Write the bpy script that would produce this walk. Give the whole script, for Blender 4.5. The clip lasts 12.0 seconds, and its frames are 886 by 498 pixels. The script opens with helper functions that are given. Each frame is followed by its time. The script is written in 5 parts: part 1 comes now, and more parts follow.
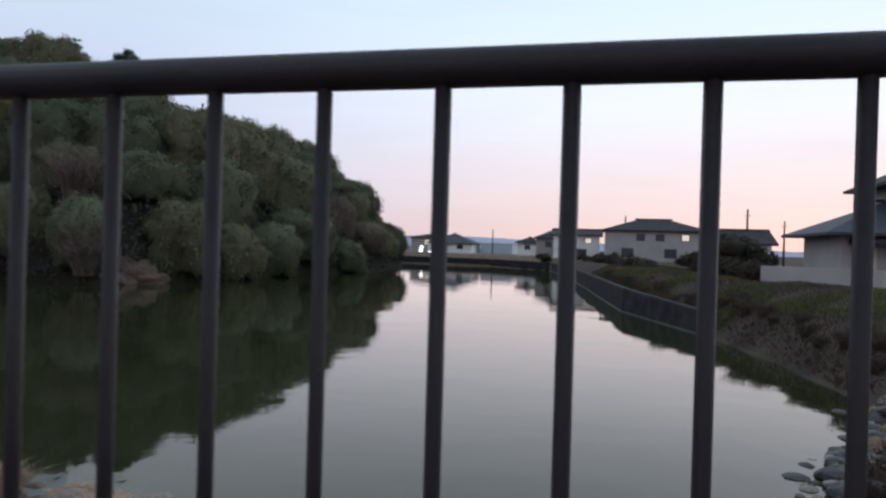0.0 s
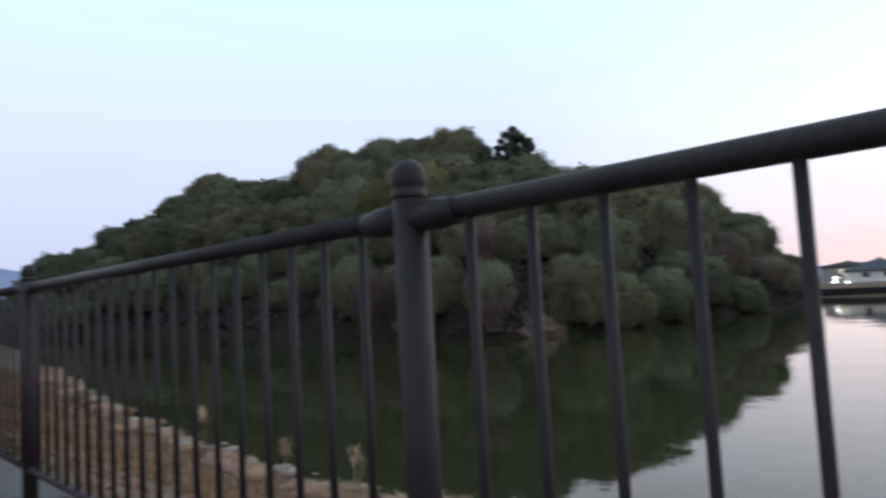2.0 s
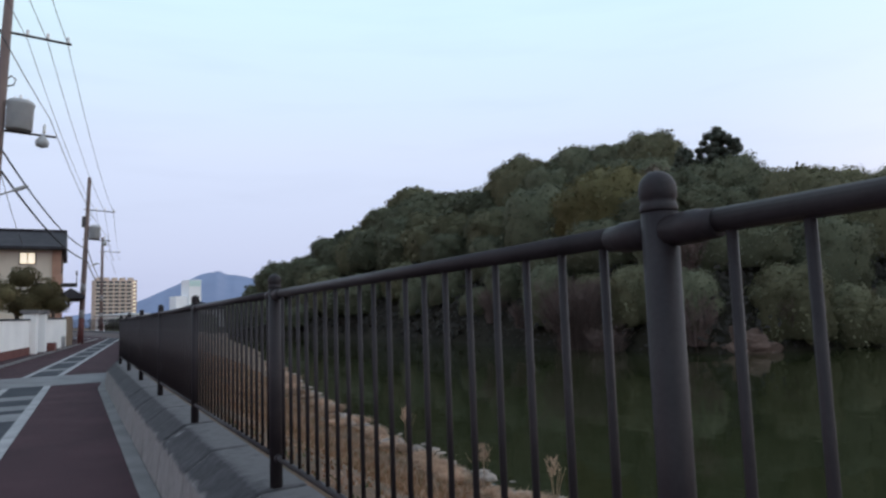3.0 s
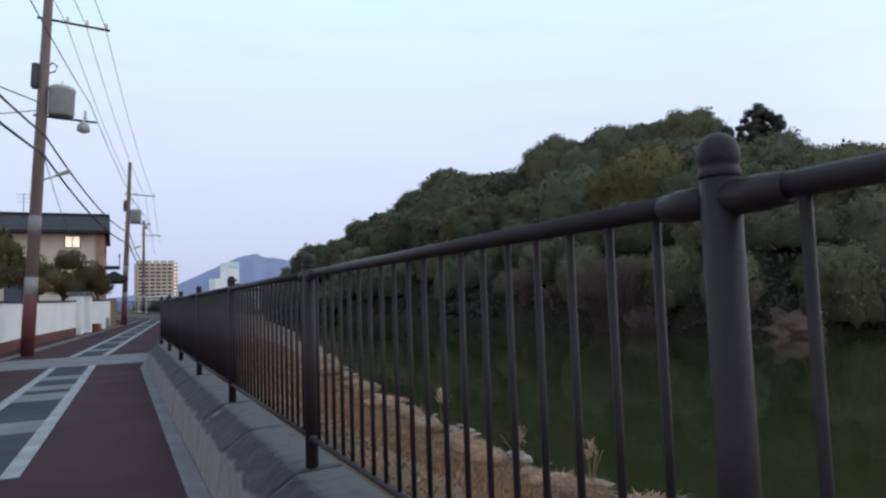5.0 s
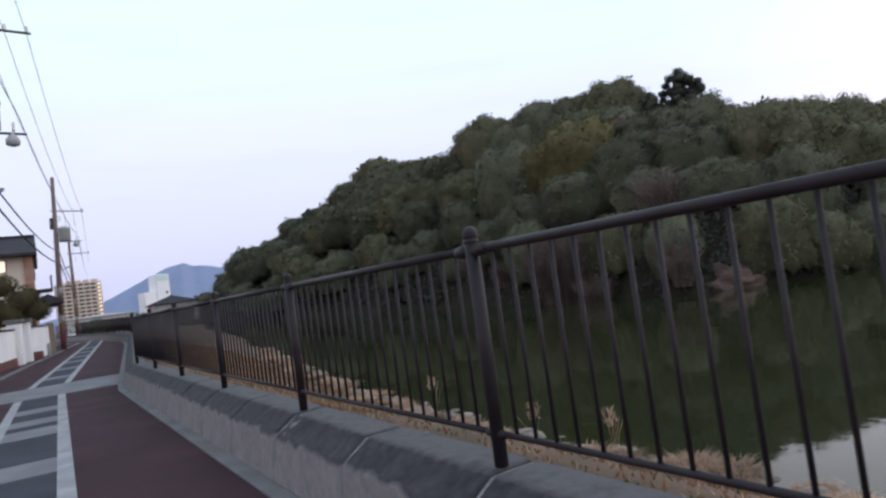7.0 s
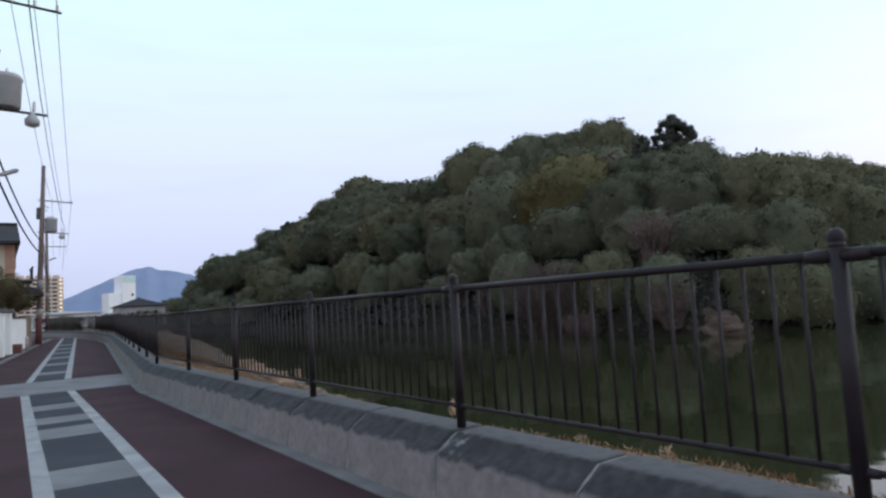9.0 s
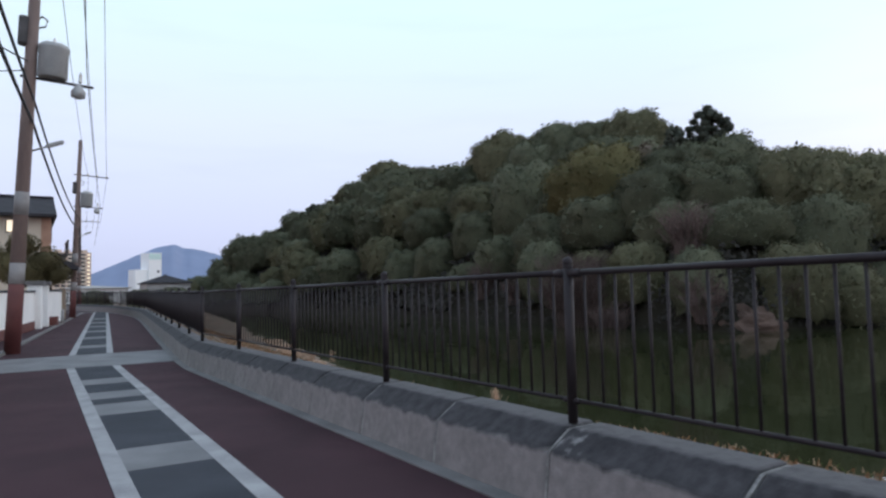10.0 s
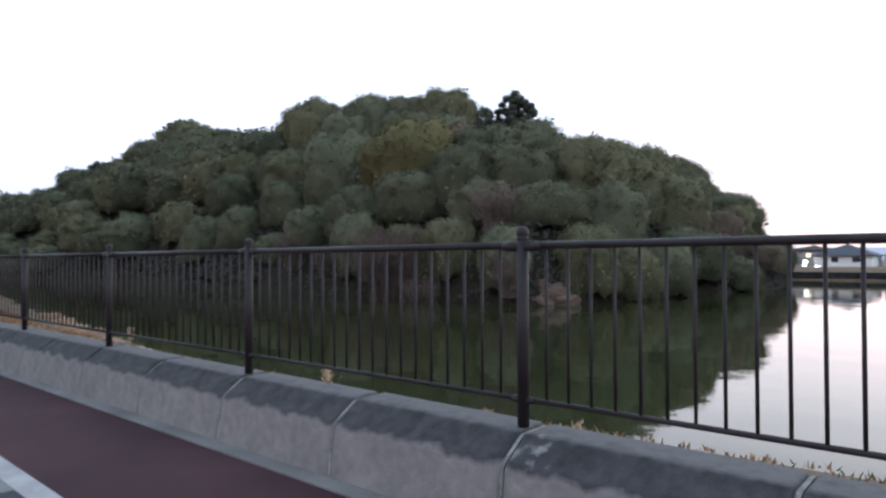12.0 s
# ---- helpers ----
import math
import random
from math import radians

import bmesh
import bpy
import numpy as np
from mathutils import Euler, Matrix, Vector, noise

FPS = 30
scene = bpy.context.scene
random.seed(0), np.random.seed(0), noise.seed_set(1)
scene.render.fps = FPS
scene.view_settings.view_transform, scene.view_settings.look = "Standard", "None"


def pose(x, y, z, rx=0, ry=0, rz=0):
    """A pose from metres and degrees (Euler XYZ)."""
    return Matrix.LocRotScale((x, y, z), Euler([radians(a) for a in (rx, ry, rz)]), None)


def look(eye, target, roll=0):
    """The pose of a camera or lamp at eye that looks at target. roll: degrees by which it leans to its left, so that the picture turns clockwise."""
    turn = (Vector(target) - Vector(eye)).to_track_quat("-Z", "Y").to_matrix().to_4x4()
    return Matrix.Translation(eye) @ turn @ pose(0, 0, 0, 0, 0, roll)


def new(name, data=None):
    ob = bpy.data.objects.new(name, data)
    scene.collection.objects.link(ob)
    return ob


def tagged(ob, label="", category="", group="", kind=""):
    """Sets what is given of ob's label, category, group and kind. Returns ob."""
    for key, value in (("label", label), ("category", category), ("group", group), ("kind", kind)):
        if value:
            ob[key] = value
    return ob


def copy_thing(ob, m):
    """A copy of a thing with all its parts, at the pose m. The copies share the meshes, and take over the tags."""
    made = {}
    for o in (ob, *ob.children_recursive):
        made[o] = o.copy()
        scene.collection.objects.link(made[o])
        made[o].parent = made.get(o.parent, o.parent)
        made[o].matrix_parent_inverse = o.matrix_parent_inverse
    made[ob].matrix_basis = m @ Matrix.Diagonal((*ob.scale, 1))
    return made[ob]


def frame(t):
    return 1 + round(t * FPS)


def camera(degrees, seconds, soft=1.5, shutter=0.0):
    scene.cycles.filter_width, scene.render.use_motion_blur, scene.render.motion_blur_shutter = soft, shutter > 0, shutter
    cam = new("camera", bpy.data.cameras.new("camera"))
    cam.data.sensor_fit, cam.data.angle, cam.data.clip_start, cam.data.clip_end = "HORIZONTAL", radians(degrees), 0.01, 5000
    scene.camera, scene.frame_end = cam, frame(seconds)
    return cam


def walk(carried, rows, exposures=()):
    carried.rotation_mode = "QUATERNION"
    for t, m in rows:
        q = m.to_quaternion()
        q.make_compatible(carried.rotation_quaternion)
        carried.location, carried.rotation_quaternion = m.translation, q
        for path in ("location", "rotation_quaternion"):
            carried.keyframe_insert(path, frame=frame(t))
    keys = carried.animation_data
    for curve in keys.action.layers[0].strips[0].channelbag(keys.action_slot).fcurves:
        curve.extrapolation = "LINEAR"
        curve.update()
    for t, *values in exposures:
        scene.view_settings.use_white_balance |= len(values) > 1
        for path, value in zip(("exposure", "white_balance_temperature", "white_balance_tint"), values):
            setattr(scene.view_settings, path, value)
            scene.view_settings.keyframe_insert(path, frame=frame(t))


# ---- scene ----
cam = camera(66.8, 12.0, soft=2.4, shutter=0.4)
PATH = [
    (0, (-0.699, -1.000, 1.309), (1.249, -0.547, 1.301), 1.7),
    (0.5, (-0.843, -0.948, 1.307), (1.092, -0.446, 1.352), -0.1),
    (1, (-0.897, -0.933, 1.323), (0.990, -0.273, 1.392), -1.0),
    (1.5, (-0.861, -0.948, 1.325), (0.858, 0.068, 1.428), -2.5),
    (2, (-0.871, -0.955, 1.338), (0.540, 0.455, 1.483), -3.2),
    (2.5, (-0.923, -0.928, 1.347), (0.216, 0.704, 1.547), -3.0),
    (3, (-0.951, -0.892, 1.354), (0.008, 0.853, 1.551), -1.9),
    (5, (-0.918, -0.811, 1.344), (-0.049, 0.984, 1.491), -1.9),
    (5.5, (-1.078, -0.631, 1.331), (-0.239, 1.182, 1.438), -2.7),
    (6, (-1.289, -0.421, 1.333), (-0.433, 1.384, 1.416), -6.0),
    (6.5, (-1.461, -0.122, 1.344), (-0.544, 1.655, 1.404), -7.3),
    (7, (-1.765, 0.118, 1.375), (-0.724, 1.823, 1.468), -7.8),
    (7.2, (-1.840, 0.242, 1.357), (-0.779, 1.933, 1.474), -7.5),
    (9, (-2.852, 1.382, 1.394), (-1.737, 3.035, 1.555), -3.3),
    (9.5, (-3.025, 1.690, 1.402), (-1.930, 3.357, 1.550), -2.7),
    (10, (-3.167, 2.056, 1.397), (-2.106, 3.746, 1.521), -1.4),
    (10.5, (-3.206, 2.358, 1.396), (-1.973, 3.930, 1.497), -1.2),
    (11, (-3.194, 2.733, 1.394), (-1.859, 4.220, 1.473), -0.7),
    (11.5, (-3.214, 3.079, 1.409), (-1.798, 4.490, 1.464), -0.6),
    (12, (-3.132, 3.338, 1.417), (-1.631, 4.660, 1.451), -0.2),
]
walk(cam, [(t, look(eye, target, roll)) for t, eye, target, roll in PATH],
     exposures=[(0, -0.13, 6500, 10), (1.5, -0.05, 6500, 10), (2.0, 0.15, 6500, 10), (2.5, 0.15, 6500, 10), (3.0, 0.04, 6500, 10), (5.0, 0.10, 6500, 10),
                (5.5, 0.14, 6500, 10), (6.0, 0.20, 6560, 11), (6.5, 0.24, 6650, 13), (7.0, 0.28, 6700, 15), (9.0, 0.18, 6500, 10), (9.5, 0.16, 6500, 10),
                (10.5, 0.32, 6550, 12), (12.0, 0.72, 6500, 11)])

# ---- dusk light: clear sky after sunset, glow in the east-south-east of the plan ----
GLOW = 110.0                                  # heading of the glow, degrees clockwise from +y
world = bpy.data.worlds.new("dusk")
scene.world = world
world.use_nodes = True
wn, wl = world.node_tree.nodes, world.node_tree.links
bg = wn["Background"]
sky = wn.new("ShaderNodeTexSky")
sky.sky_type = "NISHITA"
sky.sun_disc = False
sky.sun_elevation = radians(1.0)
sky.sun_rotation = radians(GLOW)
sky.air_density, sky.dust_density, sky.ozone_density = 1.0, 0.6, 2.0
sky.altitude = 50
# afterglow: pale blue overhead, lavender low down, rose towards the sunset
geo = wn.new("ShaderNodeTexCoord")
sep = wn.new("ShaderNodeSeparateXYZ")
wl.new(geo.outputs["Generated"], sep.inputs[0])
ramp = wn.new("ShaderNodeValToRGB")
wl.new(sep.outputs["Z"], ramp.inputs[0])
for pos, col in ((0.0, (0.48, 0.53, 0.76)), (0.10, (0.59, 0.65, 0.87)), (0.24, (0.68, 0.77, 0.98)), (0.42, (0.68, 0.90, 1.0)), (1.0, (0.45, 0.62, 0.88))):
    e = ramp.color_ramp.elements[0] if pos == 0 else ramp.color_ramp.elements[-1] if pos == 1 else ramp.color_ramp.elements.new(pos)
    e.color = (*col, 1)
glow = wn.new("ShaderNodeValToRGB")
wl.new(sep.outputs["Z"], glow.inputs[0])
for pos, col in ((0.0, (0.98, 0.72, 0.69)), (0.08, (1.00, 0.84, 0.88)), (0.2, (0.99, 1.04, 1.17)), (0.42, (0.78, 1.01, 1.26)), (1.0, (0.45, 0.62, 0.88))):
    e = glow.color_ramp.elements[0] if pos == 0 else glow.color_ramp.elements[-1] if pos == 1 else glow.color_ramp.elements.new(pos)
    e.color = (*col, 1)
side = wn.new("ShaderNodeVectorMath")
side.operation = "DOT_PRODUCT"
wl.new(geo.outputs["Generated"], side.inputs[0])
side.inputs[1].default_value = (math.sin(radians(GLOW)), math.cos(radians(GLOW)), 0)
near_glow = wn.new("ShaderNodeMapRange")
near_glow.interpolation_type = "SMOOTHSTEP"
near_glow.inputs[1].default_value, near_glow.inputs[2].default_value = 0.42, 1.0
wl.new(side.outputs["Value"], near_glow.inputs[0])
blend = wn.new("ShaderNodeMix")
blend.data_type = "RGBA"
wl.new(near_glow.outputs[0], blend.inputs["Factor"])
wl.new(ramp.outputs[0], blend.inputs["A"])
wl.new(glow.outputs[0], blend.inputs["B"])
dim = wn.new("ShaderNodeVectorMath")
dim.operation = "SCALE"
dim.inputs["Scale"].default_value = 0.02
wl.new(sky.outputs[0], dim.inputs[0])
both = wn.new("ShaderNodeVectorMath")
both.operation = "ADD"
wl.new(dim.outputs[0], both.inputs[0])
# the mauve arch opposite the sunset
arch = wn.new("ShaderNodeValToRGB")
wl.new(sep.outputs["Z"], arch.inputs[0])
for pos, col in ((0.0, (0.50, 0.44, 0.62)), (0.12, (0.74, 0.56, 0.66)), (0.3, (0.76, 0.68, 0.80)), (0.6, (0.60, 0.70, 0.90)), (1.0, (0.45, 0.62, 0.88))):
    e = arch.color_ramp.elements[0] if pos == 0 else arch.color_ramp.elements[-1] if pos == 1 else arch.color_ramp.elements.new(pos)
    e.color = (*col, 1)
away = wn.new("ShaderNodeMapRange")
away.interpolation_type = "SMOOTHSTEP"
away.inputs[1].default_value, away.inputs[2].default_value = -0.5, -0.98
wl.new(side.outputs["Value"], away.inputs[0])
whole = wn.new("ShaderNodeMix")
whole.data_type = "RGBA"
wl.new(away.outputs[0], whole.inputs["Factor"])
wl.new(blend.outputs["Result"], whole.inputs["A"])
wl.new(arch.outputs[0], whole.inputs["B"])
wl.new(whole.outputs["Result"], both.inputs[1])
# thin streaks of evening cloud
stretch = wn.new("ShaderNodeMapping")
stretch.inputs["Scale"].default_value = (2.2, 2.2, 16.0)
wl.new(geo.outputs["Generated"], stretch.inputs[0])
streak = wn.new("ShaderNodeTexNoise")
streak.inputs["Scale"].default_value, streak.inputs["Detail"].default_value = 1.6, 6
wl.new(stretch.outputs[0], streak.inputs["Vector"])
veil = wn.new("ShaderNodeMapRange")
veil.inputs[1].default_value, veil.inputs[2].default_value, veil.inputs[3].default_value, veil.inputs[4].default_value = 0.50, 0.80, 1.005, 0.955
wl.new(streak.outputs[0], veil.inputs[0])
cloudy = wn.new("ShaderNodeVectorMath")
cloudy.operation = "SCALE"
wl.new(both.outputs[0], cloudy.inputs[0])
wl.new(veil.outputs[0], cloudy.inputs["Scale"])
wl.new(cloudy.outputs[0], bg.inputs[0])
bg.inputs[1].default_value = 1.0
sun_data = bpy.data.lights.new("sun", "SUN")
sun_data.energy, sun_data.angle, sun_data.color = 0.9, radians(120), (1.0, 0.84, 0.78)
sun = new("sun", sun_data)
sun.matrix_world = look((math.sin(radians(GLOW)) * 90, math.cos(radians(GLOW)) * 90, 18), (0, 0, 0))


# ---- materials ----
def mat(name, low, high, rough=0.8, scale=3.0, fine=40.0, bump=0.3, metal=0.0, rnd=0.0, stretch=(1, 1, 1), spec=0.5):
    """Two colours mixed by coarse and fine noise, with relief; rnd: spread of brightness from piece to piece."""
    m = bpy.data.materials.new(name)
    m.use_nodes = True
    n, l = m.node_tree.nodes, m.node_tree.links
    b = n["Principled BSDF"]
    tc = n.new("ShaderNodeTexCoord")
    mp = n.new("ShaderNodeMapping")
    mp.inputs["Scale"].default_value = stretch
    l.new(tc.outputs["Object"], mp.inputs[0])
    a, f = n.new("ShaderNodeTexNoise"), n.new("ShaderNodeTexNoise")
    a.inputs["Scale"].default_value, a.inputs["Detail"].default_value = scale, 5
    f.inputs["Scale"].default_value, f.inputs["Detail"].default_value = fine, 3
    for x in (a, f):
        l.new(mp.outputs[0], x.inputs["Vector"])
    add = n.new("ShaderNodeMath")
    add.operation = "MULTIPLY_ADD"
    l.new(f.outputs[0], add.inputs[0])
    add.inputs[1].default_value = 0.45
    l.new(a.outputs[0], add.inputs[2])
    rg = n.new("ShaderNodeMapRange")
    rg.inputs[1].default_value, rg.inputs[2].default_value = 0.5, 0.95
    l.new(add.outputs[0], rg.inputs[0])
    mx = n.new("ShaderNodeMix")
    mx.data_type = "RGBA"
    mx.inputs["A"].default_value, mx.inputs["B"].default_value = (*low, 1), (*high, 1)
    l.new(rg.outputs[0], mx.inputs["Factor"])
    out = mx.outputs["Result"]
    if rnd:
        oi = n.new("ShaderNodeObjectInfo")
        r2 = n.new("ShaderNodeMapRange")
        r2.inputs[3].default_value, r2.inputs[4].default_value = 1 - rnd, 1 + rnd
        l.new(oi.outputs["Random"], r2.inputs[0])
        hsv = n.new("ShaderNodeHueSaturation")
        l.new(r2.outputs[0], hsv.inputs["Value"])
        l.new(out, hsv.inputs["Color"])
        out = hsv.outputs[0]
    l.new(out, b.inputs["Base Color"])
    b.inputs["Roughness"].default_value, b.inputs["Metallic"].default_value = rough, metal
    b.inputs["Specular IOR Level"].default_value = spec
    if bump:
        bp = n.new("ShaderNodeBump")
        bp.inputs["Strength"].default_value, bp.inputs["Distance"].default_value = bump, 0.02
        l.new(add.outputs[0], bp.inputs["Height"])
        l.new(bp.outputs[0], b.inputs["Normal"])
    return m


def leaf_mat(name, low, high, rnd=0.3, thin_share=0.18):
    """Foliage: tone varies from leaf clump to leaf clump and from tree to tree."""
    m = bpy.data.materials.new(name)
    m.use_nodes = True
    n, l = m.node_tree.nodes, m.node_tree.links
    b = n["Principled BSDF"]
    g, oi = n.new("ShaderNodeNewGeometry"), n.new("ShaderNodeObjectInfo")
    tc, nz = n.new("ShaderNodeTexCoord"), n.new("ShaderNodeTexNoise")
    nz.inputs["Scale"].default_value = 0.6
    l.new(tc.outputs["Object"], nz.inputs["Vector"])
    av = n.new("ShaderNodeMath")
    av.operation = "MULTIPLY_ADD"
    l.new(g.outputs["Random Per Island"], av.inputs[0])
    av.inputs[1].default_value = 0.5
    l.new(nz.outputs[0], av.inputs[2])
    rg = n.new("ShaderNodeMapRange")
    rg.inputs[1].default_value, rg.inputs[2].default_value = 0.3, 1.1
    l.new(av.outputs[0], rg.inputs[0])
    mx = n.new("ShaderNodeMix")
    mx.data_type = "RGBA"
    mx.inputs["A"].default_value, mx.inputs["B"].default_value = (*low, 1), (*high, 1)
    l.new(rg.outputs[0], mx.inputs["Factor"])
    r2 = n.new("ShaderNodeMapRange")
    r2.inputs[3].default_value, r2.inputs[4].default_value = 1 - rnd, 1 + rnd
    l.new(oi.outputs["Random"], r2.inputs[0])
    hsv = n.new("ShaderNodeHueSaturation")
    l.new(r2.outputs[0], hsv.inputs["Value"])
    l.new(mx.outputs["Result"], hsv.inputs["Color"])
    l.new(hsv.outputs[0], b.inputs["Base Color"])
    b.inputs["Roughness"].default_value = 0.7
    b.inputs["Specular IOR Level"].default_value = 0.12
    thin = n.new("ShaderNodeBsdfTranslucent")     # daylight passing through the blades
    l.new(hsv.outputs[0], thin.inputs["Color"])
    ms = n.new("ShaderNodeMixShader")
    ms.inputs[0].default_value = thin_share
    l.new(b.outputs[0], ms.inputs[1])
    l.new(thin.outputs[0], ms.inputs[2])
    l.new(ms.outputs[0], n["Material Output"].inputs["Surface"])
    return m


M_FENCE = mat("brown_painted_steel", (0.018, 0.0135, 0.015), (0.034, 0.027, 0.0285), 0.55, 6, 90, 0.08, 0.0, spec=0.25)
M_REDASPH = mat("red_asphalt", (0.032, 0.0125, 0.0165), (0.058, 0.025, 0.031), 0.92, 0.9, 120, 0.5, spec=0.25)
M_GREYASPH = mat("grey_asphalt", (0.031, 0.033, 0.040), (0.054, 0.057, 0.067), 0.92, 1.2, 120, 0.5, spec=0.25)
M_PALEPAV = mat("pale_paving", (0.12, 0.118, 0.122), (0.20, 0.195, 0.197), 0.85, 1.5, 90, 0.3)
M_LINE = mat("worn_white_paint", (0.20, 0.193, 0.198), (0.36, 0.35, 0.35), 0.8, 2.5, 70, 0.2)
M_GUTTER = mat("gutter_concrete", (0.115, 0.107, 0.104), (0.20, 0.188, 0.182), 0.85, 2, 60, 0.3)
M_GROUND = mat("bank_earth", (0.062, 0.050, 0.026), (0.185, 0.100, 0.062), 0.95, 1.6, 22, 0.6)
# litter under the trees, with their shade worked into a near-black colour
M_LITTER = mat("shaded_leaf_litter", (0.013, 0.011, 0.008), (0.028, 0.024, 0.016), 0.95, 0.3, 4, 0.6, spec=0.1)
# earth of the right bank, its dusk shadow put into a darker colour
M_SHADEBANK = mat("shaded_bank_earth", (0.038, 0.030, 0.025), (0.088, 0.066, 0.051), 0.95, 0.5, 7, 0.6, spec=0.1)
M_STONE = mat("shore_stone", (0.14, 0.110, 0.093), (0.33, 0.262, 0.218), 0.9, 3, 25, 0.5, rnd=0.3)
M_STRAW = leaf_mat("dry_grass", (0.30, 0.195, 0.135), (0.66, 0.47, 0.34), 0.3, 0.4)
M_RUST = leaf_mat("rusty_grass", (0.15, 0.076, 0.042), (0.35, 0.190, 0.108), 0.2, 0.4)
M_GRASS = leaf_mat("green_grass", (0.05, 0.07, 0.025), (0.12, 0.13, 0.05), 0.2, 0.4)
M_LEAF = [leaf_mat("leaf_dark", (0.078, 0.083, 0.053), (0.166, 0.172, 0.110), 0.14),
          leaf_mat("leaf_olive", (0.097, 0.094, 0.056), (0.198, 0.190, 0.112), 0.14),
          leaf_mat("leaf_yellow", (0.104, 0.094, 0.044), (0.205, 0.180, 0.084), 0.1),
          leaf_mat("leaf_pine", (0.062, 0.070, 0.054), (0.128, 0.138, 0.106), 0.2),
          leaf_mat("leaf_brownish", (0.095, 0.076, 0.056), (0.180, 0.140, 0.105), 0.15)]
M_TWIG = leaf_mat("bare_twigs", (0.092, 0.064, 0.057), (0.185, 0.132, 0.115), 0.25)
# undergrowth leaves darkened in colour to stand for shade beneath the crowns
M_UNDER = leaf_mat("shaded_undergrowth_leaf", (0.032, 0.029, 0.024), (0.048, 0.042, 0.035), 0.1)
M_BRUSH = leaf_mat("bank_brush", (0.050, 0.037, 0.029), (0.112, 0.080, 0.060), 0.25)
M_BARK = mat("bark", (0.05, 0.038, 0.030), (0.11, 0.085, 0.065), 0.95, 3, 20, 0.8, stretch=(1, 1, 0.3))
M_WHITE = mat("white_plaster", (0.80, 0.78, 0.755), (0.90, 0.88, 0.85), 0.9, 0.8, 30, 0.15)
M_REDBASE = mat("red_base_course", (0.11, 0.035, 0.03), (0.17, 0.06, 0.05), 0.8, 3, 40, 0.3)
M_CREAM = mat("cream_render", (0.58, 0.49, 0.39), (0.68, 0.58, 0.47), 0.9, 0.7, 30, 0.15)
M_BRICK = mat("terracotta_cladding", (0.36, 0.20, 0.14), (0.46, 0.27, 0.19), 0.85, 2, 30, 0.2)
M_TILE = mat("dark_roof_tile", (0.026, 0.024, 0.028), (0.055, 0.050, 0.055), 0.85, 1.5, 20, 0.5, spec=0.2)
M_TILEBLUE = mat("blue_roof_tile", (0.035, 0.042, 0.055), (0.06, 0.07, 0.085), 0.75, 1.5, 20, 0.4, spec=0.3)
M_GREYWALL = mat("grey_render", (0.34, 0.315, 0.30), (0.43, 0.40, 0.38), 0.9, 0.5, 20, 0.1)
M_POLE = mat("brown_pole", (0.13, 0.085, 0.075), (0.20, 0.14, 0.12), 0.75, 1.5, 30, 0.2, stretch=(1, 1, 0.2))
M_BAND = mat("faded_notice_band", (0.20, 0.185, 0.18), (0.30, 0.28, 0.27), 0.7, 3, 30, 0.05)
M_POLERED = mat("red_pole_guard", (0.10, 0.03, 0.03), (0.15, 0.05, 0.045), 0.6, 3, 30, 0.1)
M_GREYMETAL = mat("grey_painted_metal", (0.33, 0.33, 0.33), (0.43, 0.43, 0.42), 0.5, 3, 30, 0.05)
M_DARKMETAL = mat("dark_steel", (0.05, 0.045, 0.045), (0.09, 0.08, 0.08), 0.5, 4, 30, 0.05, metal=0.3)
M_CABLE = mat("black_cable", (0.02, 0.02, 0.022), (0.035, 0.035, 0.038), 0.6, 4, 30, 0.0)
M_TOWER = mat("white_tower_render", (0.86, 0.86, 0.86), (0.92, 0.92, 0.91), 0.9, 0.05, 1, 0.0)
M_APART = mat("apartment_render", (0.50, 0.38, 0.30), (0.60, 0.47, 0.37), 0.9, 0.1, 2, 0.0)
# aerial haze is mixed into the base colours of the far ridges
M_HILLFAR = mat("haze_tinted_mountain", (0.225, 0.265, 0.375), (0.265, 0.305, 0.42), 1.0, 0.004, 0.03, 0.0, spec=0.0)
M_HAZE = mat("haze_tinted_hills", (0.36, 0.37, 0.45), (0.42, 0.43, 0.51), 1.0, 0.004, 0.03, 0.0, spec=0.0)
M_SHRUB = leaf_mat("garden_leaf", (0.075, 0.064, 0.034), (0.165, 0.138, 0.070), 0.2)
M_SCRUB = leaf_mat("bank_scrub", (0.046, 0.040, 0.030), (0.100, 0.086, 0.064), 0.2)
M_WOOD = mat("weathered_boards", (0.16, 0.11, 0.075), (0.25, 0.18, 0.12), 0.9, 2, 30, 0.3, stretch=(1, 1, 0.2))

M_GLASS = bpy.data.materials.new("window_glass")
M_GLASS.use_nodes = True
_b = M_GLASS.node_tree.nodes["Principled BSDF"]
_b.inputs["Base Color"].default_value = (0.05, 0.06, 0.075, 1)
_b.inputs["Roughness"].default_value = 0.06


def glow_mat(name, colour, power):
    m = bpy.data.materials.new(name)
    m.use_nodes = True
    b = m.node_tree.nodes["Principled BSDF"]
    b.inputs["Base Color"].default_value = (*colour, 1)
    b.inputs["Emission Color"].default_value = (*colour, 1)
    b.inputs["Emission Strength"].default_value = power
    return m


M_LIT = glow_mat("lit_window", (1.0, 0.86, 0.66), 0.75)
M_LAMP = glow_mat("white_lamp", (0.95, 1.0, 0.98), 3.5)

